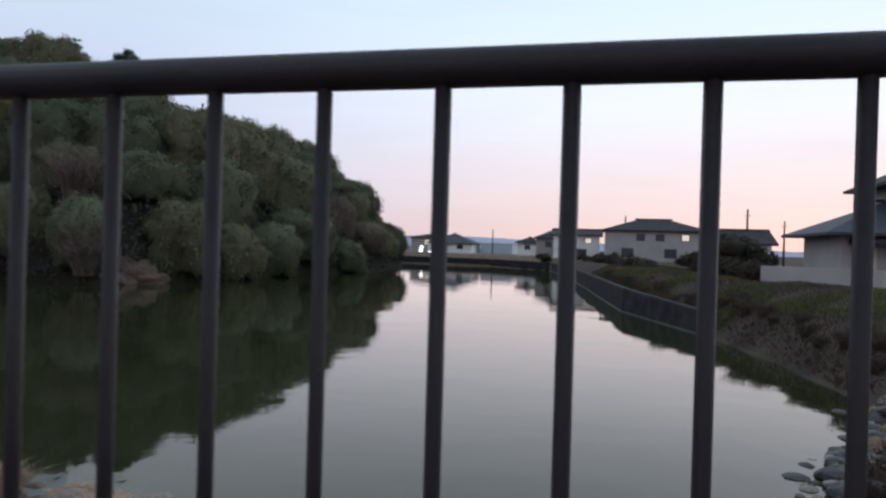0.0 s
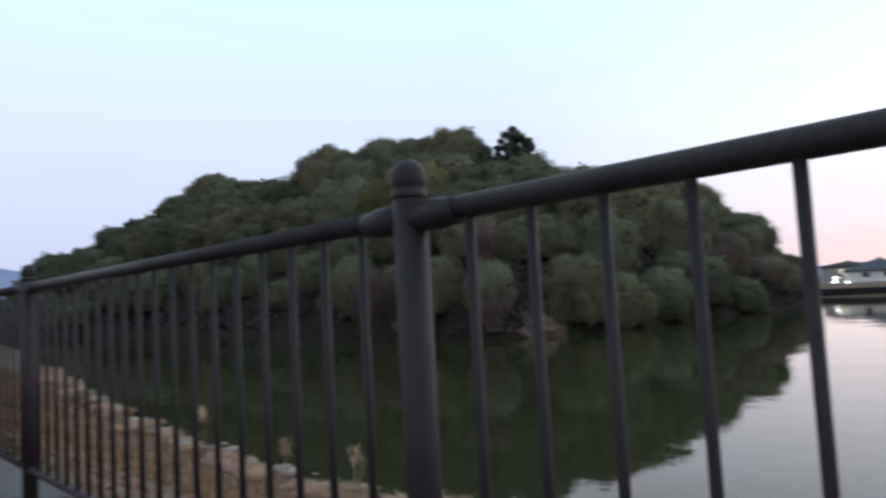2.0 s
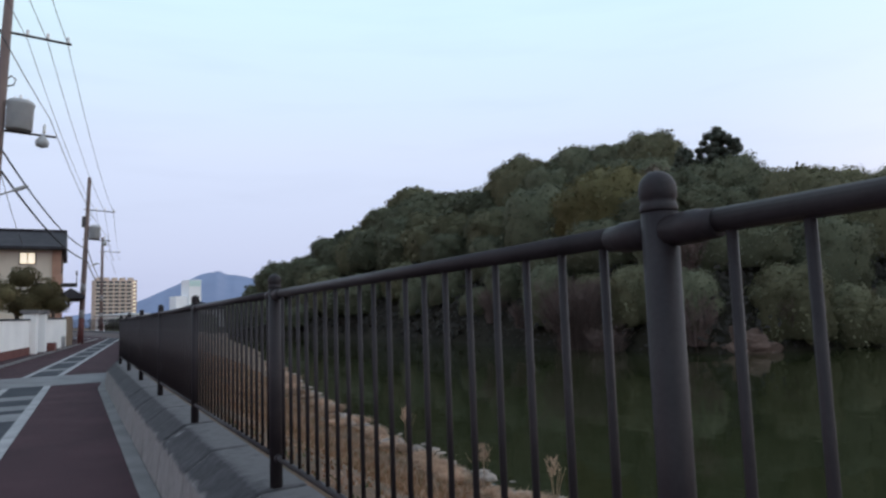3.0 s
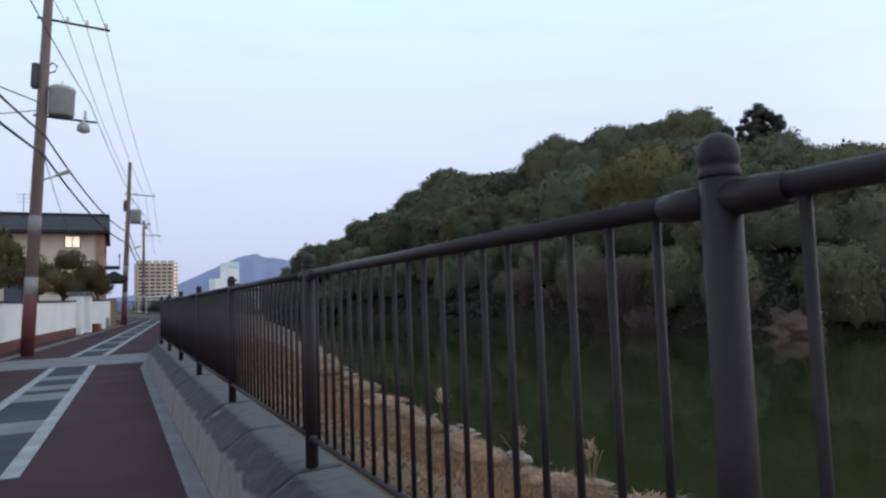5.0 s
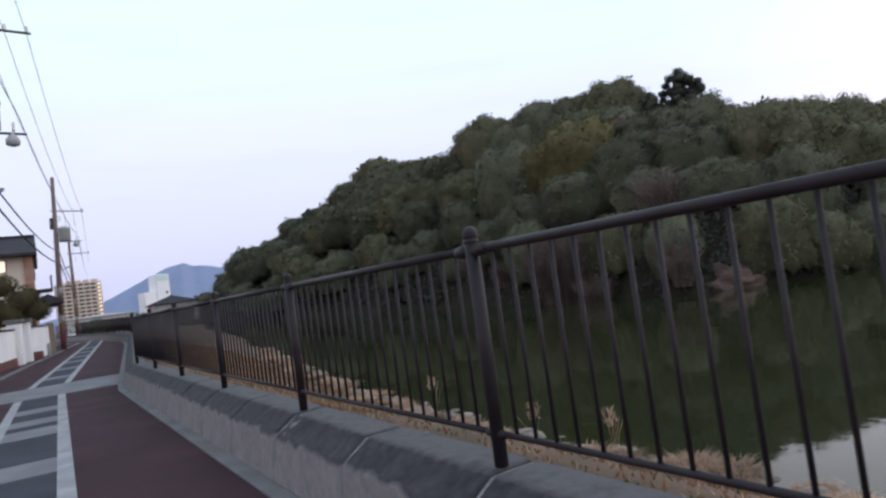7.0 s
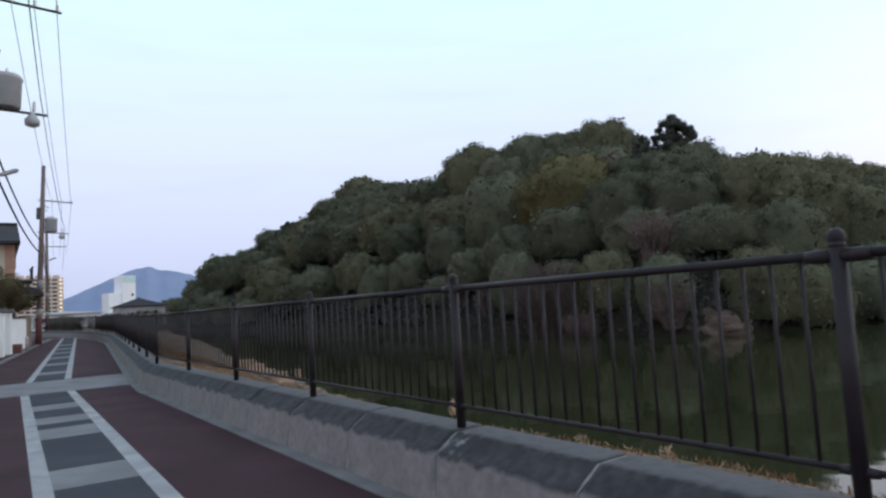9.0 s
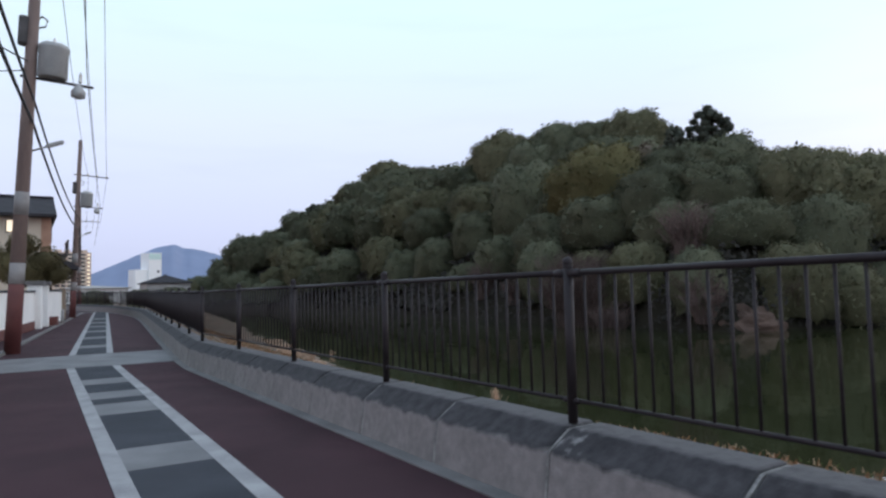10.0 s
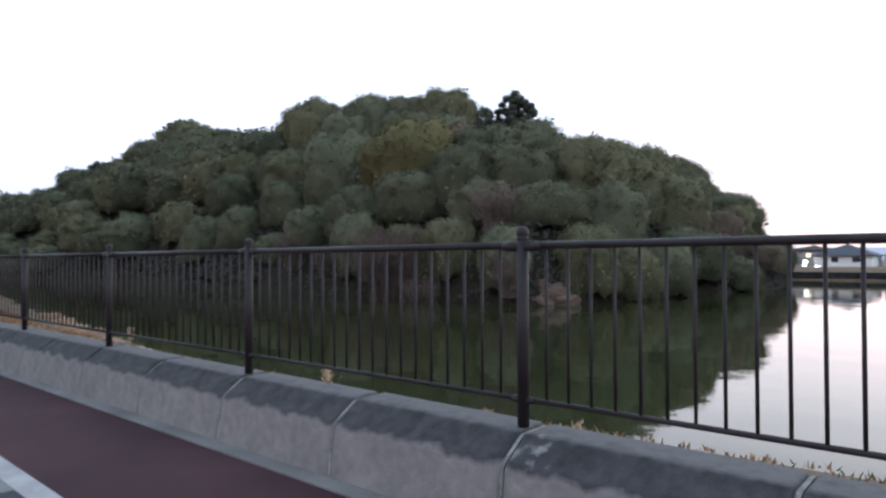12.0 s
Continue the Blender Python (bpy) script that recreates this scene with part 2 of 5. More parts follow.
M_WATER = bpy.data.materials.new("pond_water")
M_WATER.use_nodes = True
_n, _l = M_WATER.node_tree.nodes, M_WATER.node_tree.links
_b = _n["Principled BSDF"]
_b.inputs["Base Color"].default_value = (0.0215, 0.0245, 0.0105, 1)
_b.inputs["Roughness"].default_value = 0.035
_b.inputs["IOR"].default_value = 1.26
_tc = _n.new("ShaderNodeTexCoord")
_w1, _w2 = _n.new("ShaderNodeTexNoise"), _n.new("ShaderNodeTexNoise")
_w1.inputs["Scale"].default_value, _w2.inputs["Scale"].default_value = 0.35, 3.0
for _w in (_w1, _w2):
    _w.inputs["Detail"].default_value = 2
    _l.new(_tc.outputs["Object"], _w.inputs["Vector"])
_ad = _n.new("ShaderNodeMath")
_ad.operation = "MULTIPLY_ADD"
_l.new(_w2.outputs[0], _ad.inputs[0])
_ad.inputs[1].default_value = 0.10
_l.new(_w1.outputs[0], _ad.inputs[2])
_bp = _n.new("ShaderNodeBump")
_bp.inputs["Strength"].default_value, _bp.inputs["Distance"].default_value = 0.17, 0.10
_l.new(_ad.outputs[0], _bp.inputs["Height"])
_l.new(_bp.outputs[0], _b.inputs["Normal"])

# parapet concrete: pale face, dark weathered cap with a ragged lower edge and runs down the face
M_PARAPET = bpy.data.materials.new("weathered_parapet_concrete")
M_PARAPET.use_nodes = True
_n, _l = M_PARAPET.node_tree.nodes, M_PARAPET.node_tree.links
_b = _n["Principled BSDF"]
_b.inputs["Roughness"].default_value = 0.9
_geo = _n.new("ShaderNodeNewGeometry")
_sx = _n.new("ShaderNodeSeparateXYZ")
_tc = _n.new("ShaderNodeTexCoord")
_l.new(_tc.outputs["Object"], _sx.inputs[0])
_mp = _n.new("ShaderNodeMapping")
_mp.inputs["Scale"].default_value = (1, 1, 0.6)
_l.new(_geo.outputs["Position"], _mp.inputs[0])
_s1, _s2 = _n.new("ShaderNodeTexNoise"), _n.new("ShaderNodeTexNoise")
_s1.inputs["Scale"].default_value, _s1.inputs["Detail"].default_value = 5.0, 6
_s2.inputs["Scale"].default_value, _s2.inputs["Detail"].default_value = 60.0, 4
_l.new(_mp.outputs[0], _s1.inputs["Vector"])
_l.new(_geo.outputs["Position"], _s2.inputs["Vector"])
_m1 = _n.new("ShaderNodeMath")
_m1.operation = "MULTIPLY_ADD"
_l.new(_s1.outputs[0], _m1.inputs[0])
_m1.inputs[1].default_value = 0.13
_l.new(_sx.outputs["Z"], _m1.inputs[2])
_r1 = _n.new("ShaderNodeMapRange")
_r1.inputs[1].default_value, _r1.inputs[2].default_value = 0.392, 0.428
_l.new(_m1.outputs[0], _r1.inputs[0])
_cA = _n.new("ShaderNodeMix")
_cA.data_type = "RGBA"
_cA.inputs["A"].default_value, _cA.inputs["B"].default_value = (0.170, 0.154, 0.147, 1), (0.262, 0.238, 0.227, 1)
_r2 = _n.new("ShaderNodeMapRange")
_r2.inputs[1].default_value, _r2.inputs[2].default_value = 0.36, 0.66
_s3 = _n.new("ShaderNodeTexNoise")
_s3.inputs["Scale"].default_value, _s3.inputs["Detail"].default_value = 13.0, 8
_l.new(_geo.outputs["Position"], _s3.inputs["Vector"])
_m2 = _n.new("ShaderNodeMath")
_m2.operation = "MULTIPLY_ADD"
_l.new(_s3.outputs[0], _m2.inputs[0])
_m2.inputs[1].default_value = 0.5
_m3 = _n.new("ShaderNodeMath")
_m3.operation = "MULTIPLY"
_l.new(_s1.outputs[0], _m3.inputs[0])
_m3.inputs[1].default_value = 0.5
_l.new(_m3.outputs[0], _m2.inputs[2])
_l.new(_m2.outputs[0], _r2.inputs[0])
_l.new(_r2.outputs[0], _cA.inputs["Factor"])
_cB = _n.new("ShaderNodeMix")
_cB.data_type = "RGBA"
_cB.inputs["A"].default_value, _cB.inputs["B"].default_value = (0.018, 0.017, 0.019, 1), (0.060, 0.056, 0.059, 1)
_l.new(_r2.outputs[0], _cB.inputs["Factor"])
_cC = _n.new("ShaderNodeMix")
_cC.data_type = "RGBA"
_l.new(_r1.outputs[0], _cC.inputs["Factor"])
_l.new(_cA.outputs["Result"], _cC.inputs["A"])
# the flat top is paler than the sloping shoulder
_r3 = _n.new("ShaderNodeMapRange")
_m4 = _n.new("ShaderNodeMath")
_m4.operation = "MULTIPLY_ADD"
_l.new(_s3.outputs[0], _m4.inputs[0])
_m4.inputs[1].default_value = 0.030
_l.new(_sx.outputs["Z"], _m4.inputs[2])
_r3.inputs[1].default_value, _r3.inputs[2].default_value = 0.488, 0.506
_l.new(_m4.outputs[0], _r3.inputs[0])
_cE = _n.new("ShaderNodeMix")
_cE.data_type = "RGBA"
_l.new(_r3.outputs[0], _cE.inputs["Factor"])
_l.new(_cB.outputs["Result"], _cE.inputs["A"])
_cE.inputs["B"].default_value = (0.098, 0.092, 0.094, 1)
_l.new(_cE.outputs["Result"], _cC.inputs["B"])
# lime bloom washed out of one joint
_dv = _n.new("ShaderNodeVectorMath")
_dv.operation = "DISTANCE"
_mq = _n.new("ShaderNodeMapping")
_mq.inputs["Scale"].default_value = (1.0, 1.6, 1.0)
_l.new(_geo.outputs["Position"], _mq.inputs[0])
_l.new(_mq.outputs[0], _dv.inputs[0])
_dv.inputs[1].default_value = (-0.18, 5.33 * 1.6, 0.36)
_d1 = _n.new("ShaderNodeMapRange")
_d1.inputs[1].default_value, _d1.inputs[2].default_value, _d1.inputs[3].default_value, _d1.inputs[4].default_value = 0.02, 0.42, 0.42, 0.0
_l.new(_dv.outputs["Value"], _d1.inputs[0])
_d2 = _n.new("ShaderNodeMath")
_d2.operation = "ADD"
_l.new(_d1.outputs[0], _d2.inputs[0])
_l.new(_s3.outputs[0], _d2.inputs[1])
_d3 = _n.new("ShaderNodeMapRange")
_d3.inputs[1].default_value, _d3.inputs[2].default_value, _d3.inputs[4].default_value = 0.84, 1.02, 0.6
_l.new(_d2.outputs[0], _d3.inputs[0])
_cD = _n.new("ShaderNodeMix")
_cD.data_type = "RGBA"
_l.new(_d3.outputs[0], _cD.inputs["Factor"])
_l.new(_cC.outputs["Result"], _cD.inputs["A"])
_cD.inputs["B"].default_value = (0.33, 0.32, 0.31, 1)
_l.new(_cD.outputs["Result"], _b.inputs["Base Color"])
_bp = _n.new("ShaderNodeBump")
_bp.inputs["Strength"].default_value, _bp.inputs["Distance"].default_value = 0.35, 0.01
_l.new(_s2.outputs[0], _bp.inputs["Height"])
_l.new(_bp.outputs[0], _b.inputs["Normal"])


# ---- building blocks ----
def mesh_of(name, bm, material):
    me = bpy.data.meshes.new(name)
    bm.to_mesh(me)
    bm.free()
    for m in material if isinstance(material, (list, tuple)) else [material]:
        me.materials.append(m)
    return me


def piece(name, me, parent=None, m=None, label=""):
    ob = new(name, me)
    if parent is not None:
        ob.parent = parent
    if m is not None:
        ob.matrix_basis = m
    return tagged(ob, label)


def part(name, bm, material, parent=None, label="", m=None):
    return piece(name, mesh_of(name, bm, material), parent, m, label)


def thing(name, label, category, m=None, group="", kind=""):
    ob = new(name)
    if m is not None:
        ob.matrix_basis = m
    return tagged(ob, label, category, group, kind)


def box(bm, x0, x1, y0, y1, z0, z1, bevel=0.0):
    r = bmesh.ops.create_cube(bm, size=1.0)
    vs = r["verts"]
    bmesh.ops.scale(bm, vec=(x1 - x0, y1 - y0, z1 - z0), verts=vs)
    bmesh.ops.translate(bm, vec=((x0 + x1) / 2, (y0 + y1) / 2, (z0 + z1) / 2), verts=vs)
    if bevel:
        es = list({e for v in vs for e in v.link_edges})
        bmesh.ops.bevel(bm, geom=es, offset=bevel, segments=2, affect="EDGES")
    return bm


def boxm(*a, bevel=0.0):
    return box(bmesh.new(), *a, bevel=bevel)


def lathe(bm, rings, seg=12, smooth=True):
    """Rings of (radius, z) from bottom to top; closed at both ends."""
    loops = []
    for r, z in rings:
        loops.append([bm.verts.new((r * math.cos(2 * math.pi * i / seg), r * math.sin(2 * math.pi * i / seg), z)) for i in range(seg)])
    for a, b in zip(loops, loops[1:]):
        for i in range(seg):
            bm.faces.new((a[i], a[(i + 1) % seg], b[(i + 1) % seg], b[i])).smooth = smooth
    bm.faces.new(loops[-1])
    bm.faces.new(loops[0][::-1])
    return bm


def tube(bm, pts, radii, seg=8):
    """A smooth tapered tube through points."""
    pts = [Vector(p) for p in pts]
    if not hasattr(radii, "__len__"):
        radii = [radii] * len(pts)
    loops = []
    for i, p in enumerate(pts):
        d = (pts[min(i + 1, len(pts) - 1)] - pts[max(i - 1, 0)]).normalized()
        u = d.cross(Vector((0, 0, 1)) if abs(d.z) < 0.9 else Vector((1, 0, 0))).normalized()
        v = d.cross(u)
        loops.append([bm.verts.new(p + radii[i] * (math.cos(2 * math.pi * k / seg) * u + math.sin(2 * math.pi * k / seg) * v)) for k in range(seg)])
    for a, b in zip(loops, loops[1:]):
        for k in range(seg):
            bm.faces.new((a[k], a[(k + 1) % seg], b[(k + 1) % seg], b[k])).smooth = True
    bm.faces.new(loops[0])
    bm.faces.new(loops[-1][::-1])
    bmesh.ops.recalc_face_normals(bm, faces=bm.faces[:])
    return bm


def raw(name, verts, faces, materials, smooth=False):
    me = bpy.data.meshes.new(name)
    me.from_pydata(verts, [], faces)
    for m in materials if isinstance(materials, (list, tuple)) else [materials]:
        me.materials.append(m)
    if smooth:
        me.polygons.foreach_set("use_smooth", [True] * len(me.polygons))
    me.update()
    return me


# ---- the plan ----
SPAN = 2.75
WATER = -2.0
BEND = (0.0, 16.5)


def rise(y):
    """The road climbs gently past the paved strip."""
    return 0.0 if y < 17 else 0.010 * (y - 17) if y < 90 else 0.73


# fence line: straight, a slight turn away, then a long curve back
FENCE = [(0.0, -11.0 + SPAN * i) for i in range(11)]
_h, _p = 0.10, Vector(BEND)
while len(FENCE) < 38:
    k = len(FENCE) - 11
    _h = 0.105 if k < 9 else 0.105 - 0.030 * (k - 8)
    _p = _p + SPAN * Vector((math.sin(_h), math.cos(_h)))
    FENCE.append((_p.x, _p.y))


def fence_x(y):
    if y <= BEND[1]:
        return 0.0
    for (xa, ya), (xb, yb) in zip(FENCE, FENCE[1:]):
        if ya <= y <= yb:
            return xa + (xb - xa) * (y - ya) / (yb - ya)
    return FENCE[-1][0] + (y - FENCE[-1][1]) * -0.6


POND = [(6.4, 0), (6.6, 6), (6.3, 8.5), (6.5, 12.4), (7.4, 22), (9.6, 35), (12.8, 51), (17, 75), (22, 110), (26, 160), (34, 225),
        (60, 250), (110, 250), (130, 180), (124, 100), (120, 40), (117, 18), (104, 6), (70, 1), (37.8, -2.5), (30, -5), (21, -6.6),
        (16, -7.1), (12.6, -5.9), (10.6, -4.4), (8.4, -3.8), (7.0, -2.6)]
HILL = [(37.3, 31), (38, 40), (38, 53), (40, 75), (42, 110), (42, 150), (37, 190), (44, 212), (70, 208), (100, 175), (113, 120),
        (114, 70), (110, 36), (104, 29.5), (80, 25.5), (65, 26.5), (48, 28)]
RIDGE = [(106, 36, 9), (94, 44, 19.5), (84, 50, 13.5), (71, 57, 11), (76, 74, 23), (80, 88, 26.5), (80, 122, 16), (75, 146, 28.5), (62, 163, 21.5), (54, 178, 17), (45, 196, 12.5)]


def inside_distance(P, poly):
    """Signed distance of points (n, 2) to a polygon, positive inside."""
    a = np.array(poly, float)
    b = np.roll(a, -1, axis=0)
    best, flips = np.full(len(P), 1e9), np.zeros(len(P), bool)
    for p, q in zip(a, b):
        d = q - p
        t = np.clip(((P - p) @ d) / (d @ d), 0, 1)
        best = np.minimum(best, np.hypot(*(P - p - t[:, None] * d).T))
        if p[1] != q[1]:
            cross = ((P[:, 1] < p[1]) != (P[:, 1] < q[1])) & (P[:, 0] < p[0] + (P[:, 1] - p[1]) * d[0] / d[1])
            flips ^= cross
    return np.where(flips, best, -best)


def hill_height(P, s):
    w = np.array([[1 / ((x - rx) ** 2 + (y - ry) ** 2 + 60) ** 1.5 for rx, ry, _ in RIDGE] for x, y in P])
    top = (w @ np.array([r[2] for r in RIDGE])) / w.sum(1)
    return WATER - 0.3 + (top - WATER) * (1 - np.exp(-np.maximum(s, 0) / 13.0))


def ground_height(P):
    P = np.asarray(P, float)
    pd, hd = inside_distance(P, POND), inside_distance(P, HILL)
    out = np.clip(-pd / np.where((P[:, 0] > 8) & (P[:, 1] < 6), 3.6, 6.0), 0, 1)
    land = WATER + (0.0 - WATER) * np.sin(out * math.pi / 2) ** 0.9
    fx = np.array([fence_x(y) for y in P[:, 1]])
    off = P[:, 0] - fx
    rs = np.array([rise(y) for y in P[:, 1]])
    bank = (P[:, 1] < 110) & (P[:, 1] > -13) & (off > -0.15) & (off < 14) & (pd < 0)
    width = np.maximum(off - pd, 0.5)             # from the parapet to the water's edge
    t = np.clip((off - 0.55) / (width - 0.55), 0, 1)
    ledge = WATER + (2.40 + rs) * (1 - t) ** 1.55
    z = np.where(pd > 0, WATER - np.clip(pd * 0.35, 0, 1.6), np.where(bank, ledge, land))
    z = np.where((off <= -0.15) & (off > -30) & (P[:, 1] < 140), rs - 0.06, z)
    hz = hill_height(P, hd)
    return np.where(hd > 0, np.maximum(hz, WATER - 0.3), z)
# ---- ground: one sheet out to the horizon ----
xs = np.concatenate([-np.geomspace(3200, 9, 22), np.arange(-8, -0.3, 0.7), np.arange(-0.18, 9, 0.45), np.arange(9.5, 34, 2.0), np.arange(34, 122, 2.5), np.geomspace(125, 3200, 20)])
ys = np.concatenate([-np.geomspace(3200, 14, 20), np.arange(-13, 34, 0.6), np.arange(34, 70, 1.5), np.arange(70, 252, 4.0), np.geomspace(260, 3200, 18)])
gx, gy = np.meshgrid(xs, ys)
follow = np.array([fence_x(min(y, 88.0)) for y in ys])
gx = gx + follow[:, None] * np.clip(1 - np.abs(xs) / 60.0, 0, 1)[None, :]
pts = np.stack([gx.ravel(), gy.ravel()], 1)
gz = ground_height(pts)
jit = np.array([noise.noise((p[0] * 0.5, p[1] * 0.5, 3.0)) for p in pts])
near_bank = (pts[:, 0] > 0.3) & (pts[:, 0] < 12)
gz = gz + np.where(near_bank, jit * 0.12, 0)
nx = len(xs)
faces = [(r * nx + c, r * nx + c + 1, (r + 1) * nx + c + 1, (r + 1) * nx + c) for r in range(len(ys) - 1) for c in range(nx - 1)]
me = raw("ground", [(*p, z) for p, z in zip(pts.tolist(), gz.tolist())], faces, [M_GROUND, M_LITTER, M_SHADEBANK], smooth=True)
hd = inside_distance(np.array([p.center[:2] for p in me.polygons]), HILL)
# faces of the right bank take the earth colour with shadow painted in
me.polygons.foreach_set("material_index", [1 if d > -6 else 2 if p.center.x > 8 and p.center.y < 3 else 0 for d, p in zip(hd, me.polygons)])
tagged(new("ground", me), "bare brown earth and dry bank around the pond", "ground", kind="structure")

bm = bmesh.new()
vs = [bm.verts.new((x, y, WATER)) for x, y in ((3, -14), (140, -14), (140, 262), (3, 262))]
bm.faces.new(vs)
tagged(part("water", bm, M_WATER), "still green pond water reflecting the dusk sky", "water", kind="structure")


# ---- road surfaces, laid as strips that follow a line ----
def strip(name, material, left, right, y0, y1, z, label, category, parent=None, thick=0.05, step=2.0):
    n = max(1, int(math.ceil((y1 - y0) / step)))
    verts, faces = [], []
    for i in range(n + 1):
        y = y0 + (y1 - y0) * i / n
        for x, dz in ((left(y), 0), (right(y), 0), (right(y), -thick), (left(y), -thick)):
            verts.append((x, y, rise(y) + z + dz))
    for i in range(n):
        a, b = i * 4, i * 4 + 4
        for k in range(4):
            faces.append((a + k, a + (k + 1) % 4, b + (k + 1) % 4, b + k))
    faces += [(0, 3, 2, 1), (n * 4, n * 4 + 1, n * 4 + 2, n * 4 + 3)]
    me = raw(name, verts, faces, material)
    bm = bmesh.new()
    bm.from_mesh(me)
    bmesh.ops.recalc_face_normals(bm, faces=bm.faces[:])
    bm.to_mesh(me)
    bm.free()
    ob = piece(name, me, parent)
    return tagged(ob, label, category, kind="structure") if parent is None else ob


ROAD0, ROAD1 = -12.0, 88.0


def gutter_in(y):
    return fence_x(y) - 0.332


def gutter_out(y):
    return fence_x(y) - 0.475


def line_r(y):
    """Right edge line of the middle lane, outer side."""
    return -1.62 + 0.020 * (y - 7) if y < 19 else -1.38 + 0.095 * (y - 19) if y < 60 else fence_x(y) - 2.0


def line_l(y):
    return line_r(y) - 0.98


def kerb_l(y):
    return -4.15 + 0.020 * (y - 7) if y < 19 else -3.9 + 0.118 * (y - 19) if y < 60 else fence_x(y) - 4.0


strip("road", M_REDASPH, kerb_l, gutter_out, ROAD0, ROAD1, 0.0, "narrow road with dull red asphalt either side", "road")
strip("lane", M_GREYASPH, lambda y: line_l(y) + 0.14, lambda y: line_r(y) - 0.14, ROAD0, ROAD1, 0.004, "dark grey asphalt lane in the road's middle", "road")
strip("line_right", M_LINE, lambda y: line_r(y) - 0.15, line_r, 5.75, ROAD1, 0.008, "worn white edge line on the asphalt", "road marking", thick=0.006)
strip("line_left", M_LINE, line_l, lambda y: line_l(y) + 0.15, 5.75, ROAD1, 0.008, "worn white edge line on the asphalt", "road marking", thick=0.006)
strip("gutter", M_GUTTER, gutter_out, gutter_in, ROAD0, ROAD1, 0.012, "pale concrete gutter edging beside the parapet", "gutter", thick=0.06)
strip("paved_strip", M_PALEPAV, lambda y: kerb_l(y), lambda y: gutter_out(y), 17.7, 20.8, 0.010, "pale concrete strip laid across the road", "paving", thick=0.02, step=1.0)
lane_bars = thing("lane_bars", "pale paving bars set across the grey lane", "paving", kind="structure")
for y0, y1 in ((5.5, 5.87), (8.1, 9.0), (11.15, 12.1), (12.65, 13.4), (14.5, 15.3), (23.0, 24.0), (27.0, 28.0), (31, 32), (35, 36), (39, 40.2), (44, 45.5)):
    strip("bar", M_PALEPAV, lambda y: line_l(y) + 0.15, lambda y: line_r(y) - 0.15, y0, y1, 0.007, "", "", parent=lane_bars, thick=0.006)
strip("pavement", M_REDASPH, lambda y: kerb_l(y) - 1.3, lambda y: kerb_l(y) - 0.16, ROAD0, ROAD1, 0.055, "dull red asphalt pavement beside the garden walls", "pavement", thick=0.12)
strip("kerb", M_GUTTER, lambda y: kerb_l(y) - 0.16, kerb_l, ROAD0, ROAD1, 0.06, "low pale concrete kerb along the road", "kerb", thick=0.12)

# ---- the parapet: concrete blocks with rounded shoulders ----
PROFILE = [(-0.336, -0.06), (-0.286, 0.330), (-0.280, 0.349), (-0.266, 0.366), (-0.116, 0.468), (-0.099, 0.479), (-0.078, 0.485), (-0.02, 0.488), (0.15, 0.491), (0.165, 0.476), (0.165, -0.06)]


def block_mesh(length):
    """One block along y, ends eased so that the joint shows as a groove."""
    bm = bmesh.new()
    rows = []
    for y, s in ((0.005, 0.925), (0.026, 0.985), (0.045, 1.0), (length - 0.045, 1.0), (length - 0.026, 0.985), (length - 0.005, 0.925)):
        rows.append([bm.verts.new(((x - 0.0) * s, y, z * s if z > 0 else z)) for x, z in PROFILE])
    for a, b in zip(rows, rows[1:]):
        for i in range(len(PROFILE) - 1):
            bm.faces.new((a[i], a[i + 1], b[i + 1], b[i]))
    bm.faces.new(rows[0])
    bm.faces.new(rows[-1][::-1])
    bmesh.ops.recalc_face_normals(bm, faces=bm.faces[:])
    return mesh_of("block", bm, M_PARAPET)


BLOCK = block_mesh(SPAN / 2)
M_MORTAR = mat("pale_mortar", (0.09, 0.085, 0.08), (0.30, 0.29, 0.275), 0.95, 9, 60, 0.4)
bm = bmesh.new()
rows = [[bm.verts.new((x * 0.962, y, z * 0.962 if z > 0 else z)) for x, z in PROFILE] for y in (-0.011, 0.011)]
for i in range(len(PROFILE) - 1):
    bm.faces.new((rows[0][i], rows[0][i + 1], rows[1][i + 1], rows[1][i]))
bm.faces.new(rows[0])
bm.faces.new(rows[1][::-1])
bmesh.ops.recalc_face_normals(bm, faces=bm.faces[:])
JOINT = mesh_of("joint", bm, M_MORTAR)
parapet = thing("parapet_wall", "low weathered concrete parapet with rounded dark top", "wall", kind="structure")
POST = []
for (xa, ya), (xb, yb) in zip(FENCE, FENCE[1:]):
    head = math.degrees(math.atan2(xa - xb, yb - ya))
    za, zb = rise(ya), rise(yb)
    tilt = math.degrees(math.atan2(zb - za, SPAN))
    POST.append((xa, ya, za, head, tilt))
    base = pose(xa, ya, za, tilt, 0, head)
    for k in range(2):
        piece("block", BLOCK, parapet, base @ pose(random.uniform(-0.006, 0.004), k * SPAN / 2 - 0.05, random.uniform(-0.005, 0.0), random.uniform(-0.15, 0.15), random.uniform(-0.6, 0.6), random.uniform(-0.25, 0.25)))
        piece("joint", JOINT, parapet, base @ pose(0, k * SPAN / 2 - 0.05, 0))

# ---- the railing: posts, rails, upright bars ----
Z0 = 0.492
TOPR, LOWR = 1.499, 0.640                     # middle of the rails


